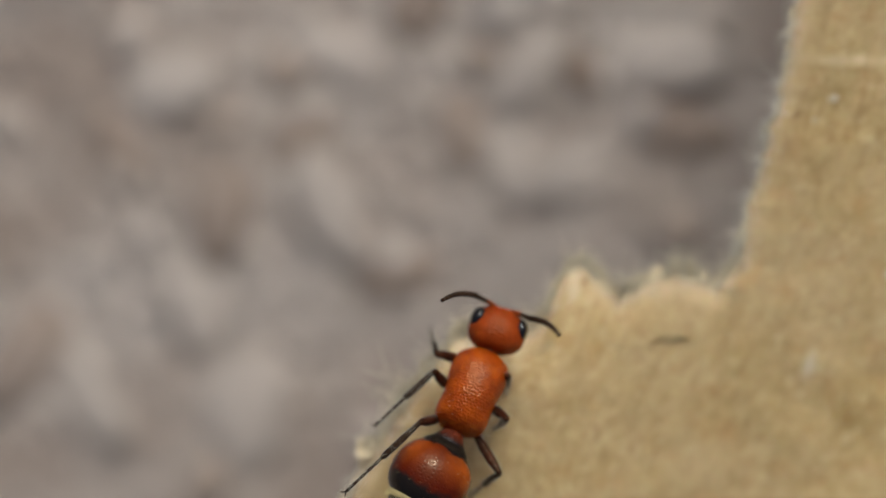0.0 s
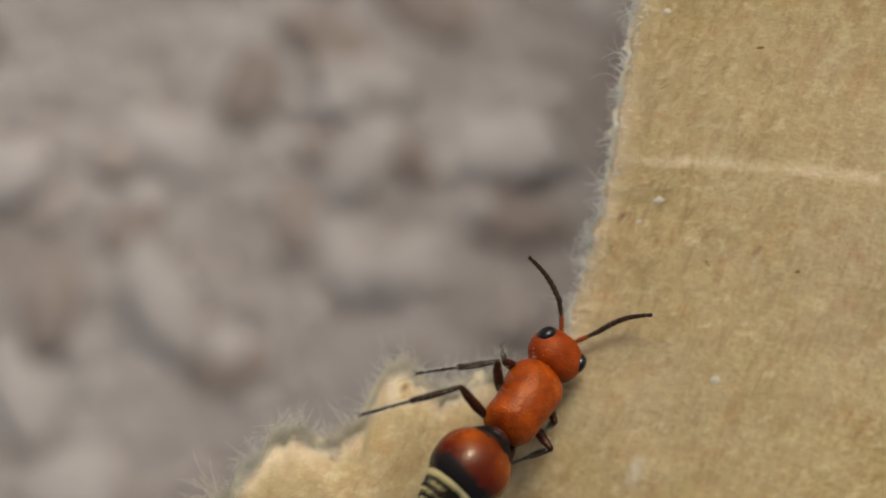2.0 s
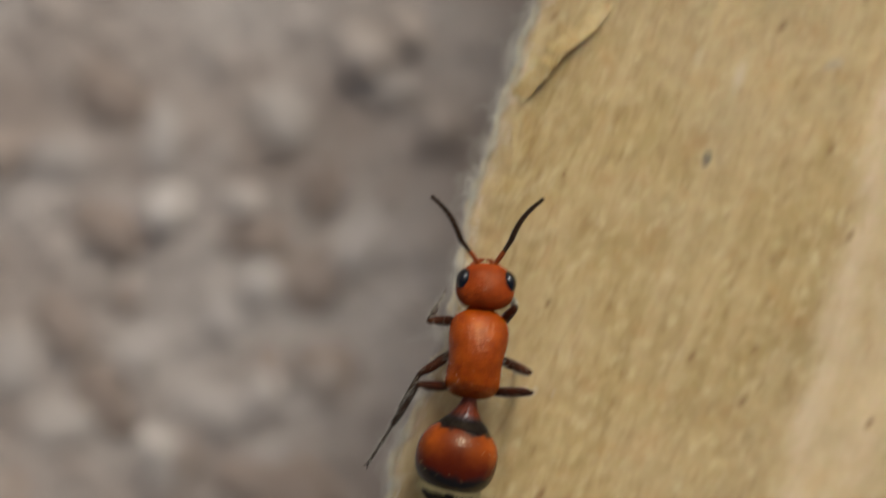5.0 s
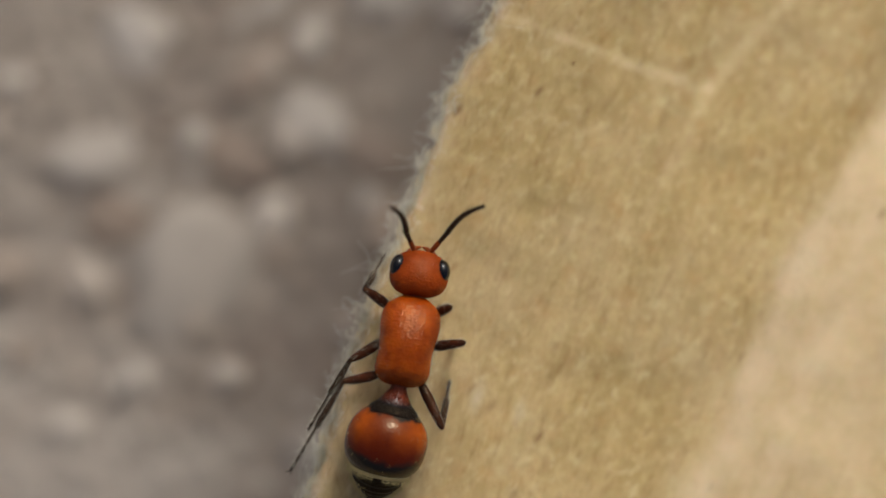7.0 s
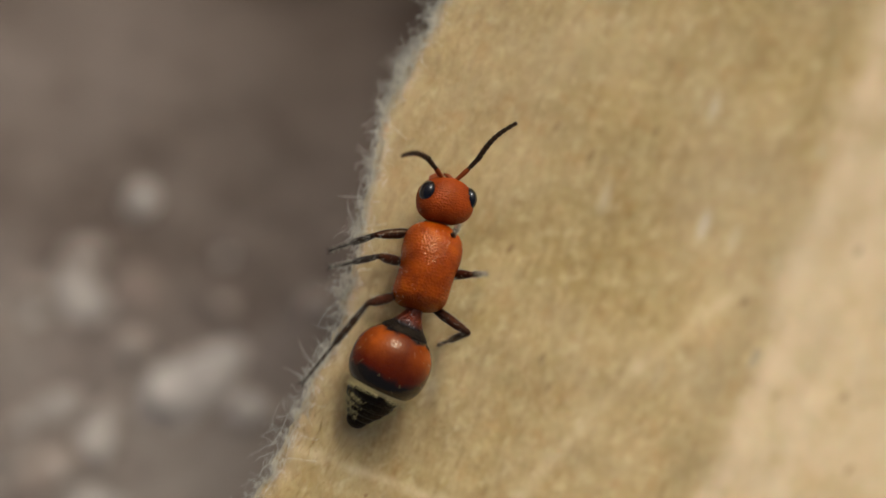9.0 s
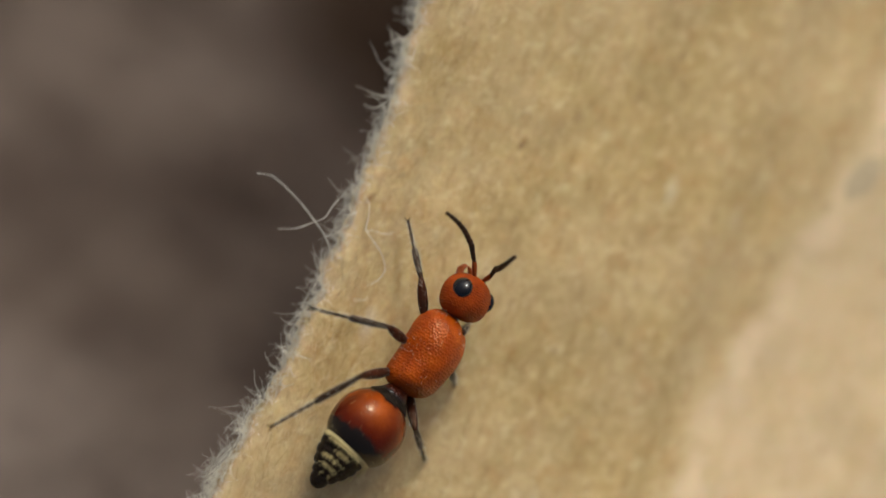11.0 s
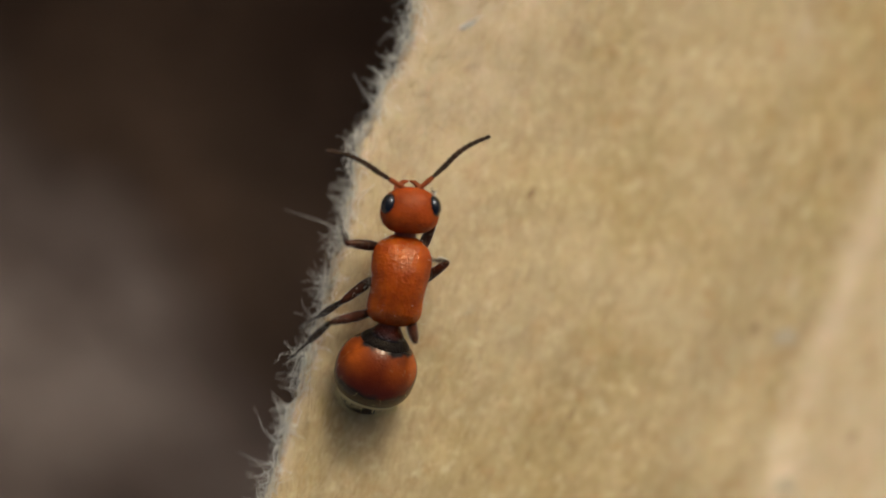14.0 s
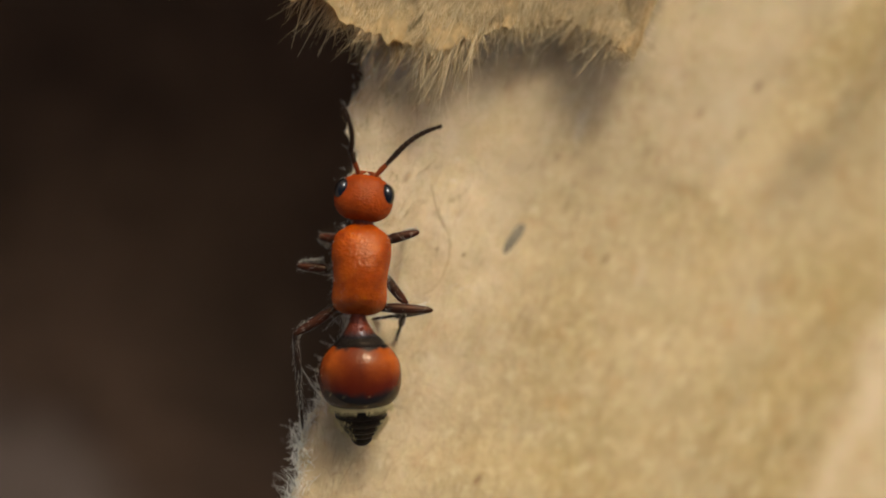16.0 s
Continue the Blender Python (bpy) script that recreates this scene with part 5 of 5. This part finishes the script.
# seconds, directions of the antenna's base and end (degrees clockwise from +y), and how much of its length shows from above
LEFT_ANTENNA = [
    (0, -55, -92, 0.55), (0.5, -40, -48, 0.58), (1, -70, -95, 0.5), (1.25, -70, -80, 0.6), (1.5, -75, -85, 0.4), (1.6, -72, -74, 0.8), (2, -3, -33, 1.0),
    (2.5, -15, -40, 0.45), (2.75, -30, -45, 0.6), (3, -15, -25, 0.3), (3.5, -30, -50, 0.85), (4, -15, -20, 0.6), (4.2, -30, -36, 0.95), (4.5, -25, -35, 0.4), (4.8, -38, -52, 0.9),
    (5, -38, -35, 0.95), (7.3, -28, -40, 0.45), (7.5, -50, -100, 0.85), (8, -38, -57, 0.95), (8.5, -45, -95, 0.6), (10.8, -45, -70, 0.5), (11, -10, -42, 0.8),
    (11.5, -50, -100, 0.95), (12, -60, -80, 0.4), (12.5, -40, -50, 0.5), (13, -45, -57, 0.85), (13.5, -18, -25, 0.75), (13.6, -42, -60, 0.95), (14, -60, -70, 1.0),
    (14.5, -10, 0, 0.5), (15, -8, -4, 0.65), (15.5, -20, -12, 0.7), (16, -25, -18, 0.7),
]
RIGHT_ANTENNA = [
    (0, 105, 112, 0.6), (0.25, 60, 62, 0.9), (0.5, 75, 80, 1.0), (1, 105, 115, 0.4), (1.3, 70, 72, 0.8), (1.5, 85, 95, 0.3), (2, 65, 72, 1.0), (2.5, 45, 55, 0.6),
    (2.75, 60, 72, 0.85), (3, 45, 60, 0.7), (3.5, 45, 72, 0.9), (4, 15, 25, 0.45), (4.2, 50, 80, 0.95), (4.5, 50, 60, 0.6), (4.8, 45, 65, 0.95), (5, 32, 36, 0.9),
    (7.3, 40, 55, 0.7), (7.5, 32, 38, 0.5), (8, 35, 38, 0.28), (8.5, 45, 40, 0.85), (10.8, 42, 65, 0.95), (11, 40, 50, 0.25), (11.5, 48, 55, 1.0), (12, 0, 12, 1.0),
    (12.5, 22, 32, 0.6), (13, 28, 53, 0.75), (13.5, 40, 46, 0.85), (14, 48, 56, 1.0), (14.5, 70, 92, 0.65), (15, 50, 100, 0.65), (15.5, 40, 48, 0.6), (16, 42, 58, 0.9),
]


# seconds and curl of the tail rings under the abdomen, degrees
TAIL = [(0, 0), (3, 5), (3.5, 30), (5, 30), (7.5, 35), (8, 38), (8.5, 26), (10.8, 0), (11.5, 0), (12, 26), (12.5, 42), (15.5, 43), (16, 20)]


def at_time(rows, t):
    """The rows' values at t, on straight lines between them."""
    return [float(np.interp(t, [r[0] for r in rows], [r[i] for r in rows])) for i in range(1, len(rows[0]))]


def wasp_pose(t):
    x, y, z, pitch, roll, turn = at_time(BODY, t)
    return pose(x * MM, y * MM, z * MM, pitch, roll, turn)


def head_pose(t):
    turn, reach = at_time(HEAD_TURN, t)
    return pose(0, reach * MM, 0.02 * MM, -8, 0, turn)


def leg_pose(row, s, knee, foot):
    """Poses of thigh and shin that bring the knee and the foot towards places in the wasp's space (mm)."""
    hx, hy, hz = HIP[row]
    hip = Vector((s * hx, hy, hz))
    along = (knee - hip).normalized()
    knee = hip + along * THIGH_LENGTH[row]
    reach = (foot - knee).normalized()
    across = along.cross(reach)
    across = across.normalized() if across.length > 0.02 else along.cross(Vector((0, 0, 1))).normalized()
    third = across.cross(along)
    thigh = Matrix.Translation(hip * MM) @ Matrix((across, along, third)).transposed().to_4x4()
    bend = math.atan2(reach.dot(third), reach.dot(along))
    return thigh, Matrix.Translation((0, THIGH_LENGTH[row] * MM, 0)) @ Matrix.Rotation(bend, 4, "X")


# knees and feet in the wasp's space: seconds, x, y, z in mm
KNEE = {
    ("front", -1): [
    (0, -1.75, 0.77, 0.24), (0.5, -1.22, -0.08, -0.33), (1, -1.29, 0.21, 0.24), (1.5, -1.50, 0.45, 0.31), (2, -1.60, 0.51, 0.25), (2.5, -1.31, 0.53, 0.49),
    (3, -1.13, 0.25, 0.37), (3.5, -1.39, 1.04, 0.62), (4, -1.68, 1.49, 0.34), (4.5, -1.66, 0.82, 0.36), (5, -1.88, 0.97, 0.11), (7.5, -1.80, 1.78, -0.04),
    (8, -2.06, 1.11, -0.68),
    ] + [
    (8.5, -1.94, 0.70, -0.91), (10.8, -1.97, 0.72, -0.26), (11, -1.32, 2.21, -1.14), (11.5, -1.87, 0.88, 0.11), (12, -1.28, 2.30, -0.98), (12.5, -2.03, 0.83, -0.41),
    (13, -1.79, 1.09, 0.27), (13.5, -1.85, 1.41, 0.15), (14, -2.05, 1.12, -0.32), (14.5, -1.84, 1.88, -0.74), (15, -1.41, 1.16, 0.61), (15.5, -1.78, 1.40, 0.25),
    (16, -1.49, 1.11, 0.56),
    ],
    ("middle", -1): [
    (0, -1.57, 0.04, 0.62), (0.5, -2.24, 0.20, -0.62), (1, -2.17, 0.40, -0.84), (1.5, -2.21, -0.04, -0.26), (2, -1.85, 0.24, 0.37), (2.5, -2.20, 0.18, -0.92),
    (3, -2.04, 0.24, 0.12), (3.5, -1.64, 0.10, 0.58), (4, -2.04, -0.75, -0.51), (4.5, -2.25, -0.04, -0.62), (5, -1.89, -0.95, -0.71), (7.5, -1.90, -0.94, -0.70),
    (8, -2.15, -0.50, -0.77),
    ] + [
    (8.5, -1.94, -0.23, 0.27), (10.8, -2.04, 0.16, 0.14), (11, -2.24, -0.03, -0.42), (11.5, -1.97, -0.86, -0.58), (12, -1.32, -1.34, -0.43), (12.5, -1.22, 0.31, 0.75),
    (13, -2.06, -0.65, -0.31), (13.5, -2.04, -0.74, -0.43), (14, -1.82, -1.03, -0.67), (14.5, -2.00, -0.77, -0.32), (15, -2.25, 0.05, -0.51), (15.5, -2.00, -0.81, -0.62),
    (16, -2.24, 0.13, -0.59),
    ],
    ("hind", -1): [
    (0, -1.35, -2.07, 1.09), (0.5, -2.17, -2.15, 0.34), (1, -2.37, -1.56, 0.38), (1.5, -2.42, -1.09, 0.33), (2, -2.44, -1.54, 0.26), (2.5, -2.22, -1.14, 0.66),
    (3, -1.54, -0.20, 0.86), (3.5, -2.09, -1.46, 0.80), (4, -2.01, -1.16, 0.89), (4.5, -2.16, -2.48, -0.55), (5, -2.00, -1.37, 0.90), (7.5, -2.04, -1.94, 0.68),
    (8, -2.14, -2.00, 0.51),
    ] + [
    (8.5, -1.97, -1.99, 0.73), (10.8, -2.38, -1.79, 0.24), (11, -2.40, -2.07, -0.17), (11.5, -2.24, -1.99, 0.37), (12, -1.77, -1.97, 0.91), (12.5, -2.28, -2.26, -0.09),
    (13, -2.05, -1.27, 0.85), (13.5, -2.13, -2.49, -0.23), (14, -2.29, -1.73, 0.46), (14.5, -1.79, -0.89, 1.03), (15, -2.28, -2.10, 0.18), (15.5, -2.40, -1.94, 0.04),
    (16, -2.26, -2.36, -0.59),
    ],
    ("front", 1): [
    (0, 1.01, 0.90, 0.75), (0.5, 1.13, 0.66, 0.64), (1, 0.76, 0.87, 0.77), (1.5, 1.96, 0.64, -0.37), (2, 1.38, 0.20, 0.15), (2.5, 1.48, 0.55, 0.39),
    (3, 1.61, 1.58, 0.37), (3.5, 2.03, 1.47, -0.61), (4, 1.62, 1.40, 0.42), (4.5, 1.35, 1.37, 0.63), (5, 1.15, 1.86, 0.52), (7.5, 1.33, 1.39, 0.63),
    (8, 1.09, 1.86, 0.53),
    ] + [
    (8.5, 0.36, 1.38, 0.73), (10.8, 0.42, 1.02, 0.76), (11, 0.21, 1.40, 0.67), (11.5, 0.35, 1.14, 0.75), (12, 1.22, 2.40, -0.66), (12.5, 1.34, 1.97, 0.32),
    (13, 2.06, 0.98, -0.55), (13.5, 1.58, 1.77, 0.28), (14, 1.06, 2.46, -0.57), (14.5, 1.70, 1.51, 0.30), (15, 2.07, 1.22, -0.61), (15.5, 1.75, 1.21, 0.33),
    (16, 2.01, 1.54, -0.48),
    ],
    ("middle", 1): [
    (0, 1.57, -0.54, 0.50), (0.5, 1.76, -0.52, 0.35), (1, 1.96, -0.86, -0.67), (1.5, 2.14, -0.51, -0.36), (2, 1.82, -0.72, 0.13), (2.5, 2.00, -0.31, 0.16),
    (3, 2.23, -0.14, -0.39), (3.5, 2.17, 0.47, -0.66), (4, 2.11, 0.62, -0.65), (4.5, 2.00, 0.58, -0.02), (5, 2.04, -0.38, 0.05), (7.5, 1.97, 0.53, 0.07),
    (8, 2.07, -0.08, 0.09),
    ] + [
    (8.5, 1.52, 0.32, 0.62), (10.8, 1.16, -0.50, 0.71), (11, 0.72, -0.00, 0.85), (11.5, 1.85, -0.32, 0.35), (12, 1.68, 0.19, 0.53), (12.5, 1.66, 1.11, -0.98),
    (13, 1.97, -0.83, -0.38), (13.5, 1.89, 0.38, 0.28), (14, 1.66, 0.97, 0.06), (14.5, 2.18, 0.43, -0.73), (15, 2.24, -0.12, -0.64), (15.5, 1.60, -0.02, 0.61),
    (16, 1.75, -1.10, -0.67),
    ],
    ("hind", 1): [
    (0, 2.08, -2.43, 0.10), (0.5, 2.42, -2.08, -0.65), (1, 1.16, -3.09, -0.37), (1.5, 1.35, -2.85, -1.31), (2, 1.05, -3.11, -0.33), (2.5, 1.30, -2.07, 1.12),
    (3, 2.24, -2.38, -0.38), (3.5, 2.44, -2.06, -0.55), (4, 2.09, -1.94, 0.62), (4.5, 2.36, -2.00, 0.09), (5, 2.10, -1.11, 0.80), (7.5, 1.54, -2.96, -0.58),
    (8, 2.33, -1.38, 0.51),
    ] + [
    (8.5, 1.97, -1.75, 0.84), (10.8, 1.41, -2.55, 0.70), (11, 0.59, -2.47, 0.95), (11.5, 0.65, -1.49, 1.38), (12, 0.60, -0.49, 1.24), (12.5, 1.53, -0.41, 1.00),
    (13, 1.33, -1.36, 1.30), (13.5, 2.47, -1.31, 0.24), (14, 0.74, -1.93, 1.27), (14.5, 2.56, -1.71, -0.35), (15, 2.23, -2.41, -0.42), (15.5, 2.00, -2.66, -0.60),
    (16, 2.62, -1.27, -0.44),
    ],
}
FOOT = {
    ("front", -1): [
    (0, -2.23, 2.10, -1.82), (0.5, -1.74, 1.45, -2.24), (1, -1.91, 2.00, -1.40), (1.5, -2.91, -0.94, -1.21), (2, -1.32, 2.09, -1.66), (2.5, -1.12, 2.06, -1.47),
    (3, -1.24, 0.82, -2.06), (3.5, -1.14, 1.15, -1.87), (4, -0.94, 1.54, -2.05), (4.5, -1.22, 0.80, -2.10), (5, -1.29, 2.10, -2.04), (7.5, -1.35, 3.29, -1.98),
    (8, -1.96, 1.81, -3.07),
    ] + [
    (8.5, -2.39, -0.31, -3.15), (10.8, -3.74, 1.26, -1.93), (11, -1.37, 3.83, -3.04), (11.5, -2.05, 2.47, -1.82), (12, -1.98, 0.90, -2.93), (12.5, -2.41, 0.79, -2.88),
    (13, -2.37, 2.86, -1.40), (13.5, -1.44, 0.92, -2.27), (14, -1.95, 1.58, -2.77), (14.5, -1.43, 1.78, -3.20), (15, -1.79, 2.31, -1.57), (15.5, -1.33, 1.37, -2.21),
    (16, -1.21, 1.04, -1.92),
    ],
    ("middle", -1): [
    (0, -2.78, -2.51, -0.04), (0.5, -2.75, -2.47, -1.63), (1, -2.71, -2.00, -2.37), (1.5, -2.42, -0.37, -3.14), (2, -3.56, -1.48, -1.22), (2.5, -1.54, 0.02, -3.74),
    (3, -4.19, -1.17, -1.21), (3.5, -3.08, -0.33, -1.90), (4, -1.67, -0.99, -3.38), (4.5, -1.99, -0.82, -3.40), (5, -2.91, -3.67, -0.84), (7.5, -2.86, -3.48, -1.72),
    (8, -0.29, 0.16, -2.90),
    ] + [
    (8.5, -2.73, -1.05, -2.40), (10.8, -2.87, 0.61, -2.61), (11, -3.84, -1.00, -2.63), (11.5, -3.58, -2.61, -2.24), (12, -2.81, -3.16, -2.12), (12.5, -1.53, -2.15, -0.74),
    (13, -4.13, -2.59, -0.94), (13.5, -3.74, -2.02, -2.40), (14, -2.78, -2.34, -3.07), (14.5, -1.30, -1.34, -3.08), (15, -1.88, -0.15, -3.38), (15.5, -2.03, -0.29, -3.48),
    (16, -1.38, 0.64, -3.31),
    ],
    ("hind", -1): [
    (0, -2.86, -5.35, 0.29), (0.5, -2.80, -4.74, -2.22), (1, -3.72, -4.38, -1.61), (1.5, -3.92, -3.61, -1.94), (2, -4.26, -4.04, -1.77), (2.5, -4.27, -3.92, -0.68),
    (3, -3.35, -3.38, 0.33), (3.5, -2.47, -3.93, -1.94), (4, -1.53, -2.59, -2.48), (4.5, -3.18, -6.04, -0.58), (5, -3.31, -4.45, -0.67), (7.5, -3.29, -5.42, 0.47),
    (8, -3.67, -5.35, 0.13),
    ] + [
    (8.5, -3.23, -5.40, 0.06), (10.8, -3.82, -4.67, -1.58), (11, -3.27, -5.35, -1.63), (11.5, -4.04, -4.60, -1.54), (12, -3.09, -4.40, -1.54), (12.5, -4.94, -4.62, 0.92),
    (13, -3.93, -3.83, -1.05), (13.5, -3.20, -5.95, 0.53), (14, -3.13, -3.54, -2.65), (14.5, -3.28, -3.85, -0.62), (15, -2.17, -4.99, -2.13), (15.5, -2.10, -4.31, -2.78),
    (16, -1.82, -5.50, -2.49),
    ],
    ("front", 1): [
    (0, 1.25, 0.94, -1.74), (0.5, 1.50, 1.07, -1.80), (1, 1.68, 1.58, -1.44), (1.5, 1.94, 0.59, -2.87), (2, 2.06, 1.07, -2.10), (2.5, 1.99, 0.98, -2.02),
    (3, 2.22, 3.17, -1.47), (3.5, 1.82, 0.73, -2.99), (4, 0.83, 1.66, -1.94), (4.5, 0.93, 1.65, -1.82), (5, 1.09, 2.51, -1.89), (7.5, 1.02, 1.38, -1.85),
    (8, 1.20, 2.74, -1.80),
    ] + [
    (8.5, 1.02, 2.12, -1.57), (10.8, 2.21, 1.85, -0.78), (11, 2.11, 2.13, -0.78), (11.5, 2.03, 1.90, -0.94), (12, 1.46, 2.71, -3.13), (12.5, 0.51, 2.81, -1.88),
    (13, 0.82, 1.06, -2.72), (13.5, 1.01, 1.67, -2.15), (14, 1.25, 3.25, -2.94), (14.5, 1.82, 3.11, -1.62), (15, 1.29, 0.13, -2.72), (15.5, 1.25, 1.39, -2.12),
    (16, 1.58, 1.79, -2.93),
    ],
    ("middle", 1): [
    (0, 1.38, -0.31, -2.38), (0.5, 1.64, -0.25, -2.53), (1, 2.21, -1.64, -3.45), (1.5, 2.46, -0.47, -3.24), (2, 1.93, -0.59, -2.76), (2.5, 2.33, -0.23, -2.72),
    (3, 2.32, -1.25, -3.07), (3.5, 2.82, -0.82, -3.18), (4, 3.23, 1.44, -3.20), (4.5, 1.83, 0.45, -2.91), (5, 1.63, -0.26, -2.81), (7.5, 1.80, 0.57, -2.83),
    (8, 2.09, 0.10, -2.80),
    ] + [
    (8.5, 2.74, 0.94, -1.94), (10.8, 3.44, -0.25, -1.06), (11, 3.24, -0.00, -0.60), (11.5, 4.17, -0.39, -1.40), (12, 2.06, -0.46, -2.26), (12.5, 1.29, 0.10, -3.67),
    (13, 1.75, -1.78, -3.11), (13.5, 1.41, 0.02, -2.56), (14, 1.57, 0.79, -2.84), (14.5, 1.49, -0.28, -3.46), (15, 1.42, -0.46, -3.40), (15.5, 3.53, -0.55, -1.48),
    (16, 1.46, -2.25, -3.31),
    ],
    ("hind", 1): [
    (0, 1.53, -2.70, -3.54), (0.5, 1.06, -3.37, -3.84), (1, 1.80, -2.97, -4.01), (1.5, 2.18, -3.49, -4.85), (2, 2.14, -2.15, -3.73), (2.5, 2.05, -1.37, -2.44),
    (3, 1.62, -3.75, -3.76), (3.5, 0.75, -3.84, -3.32), (4, 1.52, -2.27, -3.02), (4.5, 0.57, -2.14, -3.14), (5, 1.79, -0.96, -2.89), (7.5, 1.93, -0.49, -3.31),
    (8, 2.12, -1.03, -3.17),
    ] + [
    (8.5, 1.31, -1.81, -2.80), (10.8, 4.56, -3.92, -0.68), (11, 4.03, -3.00, -0.31), (11.5, 2.58, -2.46, -1.62), (12, 1.44, -1.75, -2.14), (12.5, 0.94, -1.33, -2.54),
    (13, 1.09, -1.85, -2.36), (13.5, 1.86, -1.52, -3.40), (14, 0.94, -1.68, -2.41), (14.5, 0.65, -2.47, -3.43), (15, -0.11, -1.55, -3.15), (15.5, -0.89, -2.24, -2.88),
    (16, 0.22, -1.54, -3.25),
    ],
}


def stepping(row, s, t):
    """Knee and foot of a leg at t, with the quick steps between the poses above."""
    swing = math.sin(2 * math.pi * 3.5 * t + (0.0 if (row == "middle") == (s > 0) else math.pi)) * math.sin(2 * math.pi * t) ** 2
    knee, foot = Vector(at_time(KNEE[row, s], t)), Vector(at_time(FOOT[row, s], t))
    return knee + Vector((0, 0.25 * swing, 0.1 * max(swing, 0))), foot + Vector((0, 0.7 * swing, 0.4 * max(swing, 0)))


build_ground()
build_cardboard()
build_flap()
wasp, wasp_head, wasp_abdomen, wasp_tail, wasp_feelers, wasp_legs = build_wasp()


def motions():
    steps = [k / 10 for k in range(161)]
    walk(wasp, [(t, wasp_pose(t)) for t in steps])
    walk(wasp_head, [(t, head_pose(t)) for t in steps])
    walk(wasp_abdomen, [(t, pose(0, at_time(ABDOMEN, t)[2] * MM, -0.2 * MM, at_time(ABDOMEN, t)[1], 0, at_time(ABDOMEN, t)[0])) for t in steps])
    for piece in wasp_tail:
        walk(piece, [(t, pose(0, -2.75 * MM, -0.1 * MM, at_time(TAIL, t)[0]) @ pose(0, 2.75 * MM, 0.1 * MM)) for t in steps])
    for s, (feeler, tip), rows in ((-1, wasp_feelers[0], LEFT_ANTENNA), (1, wasp_feelers[1], RIGHT_ANTENNA)):
        bases, ends = [], []
        for t in steps:
            flick = 5 * math.sin(t * 31 + s) * math.sin(math.pi * 2 * t) ** 2
            near, far, shown = at_time(rows, t)
            up = math.acos(min(max(shown, 0.05), 0.985))
            body = wasp_pose(t).to_3x3()
            ways = []
            for angle, tilt in ((radians(near + 0.5 * flick), 0.8 * up), (radians(far + flick), up)):
                way = Vector((math.sin(angle) * math.cos(tilt), math.cos(angle) * math.cos(tilt), math.sin(tilt)))
                ways.append((body.transposed() @ way).to_track_quat("Y", "Z").to_matrix())
            root = head_pose(t) @ Vector((s * 0.30 * MM, 0.80 * MM, 0.20 * MM))
            bases.append((t, Matrix.Translation(root) @ ways[0].to_4x4()))
            ends.append((t, Matrix.Translation((0, 1.12 * MM, 0)) @ (ways[0].transposed() @ ways[1]).to_4x4()))
        walk(feeler, bases)
        walk(tip, ends)
    for (row, s), (thigh, shin, hair) in wasp_legs.items():
        both = [(t, *leg_pose(row, s, *stepping(row, s, t))) for t in steps]
        walk(thigh, [(t, m) for t, m, _ in both])
        walk(shin, [(t, m) for t, _, m in both])
        walk(hair, [(t, m) for t, _, m in both])


motions()
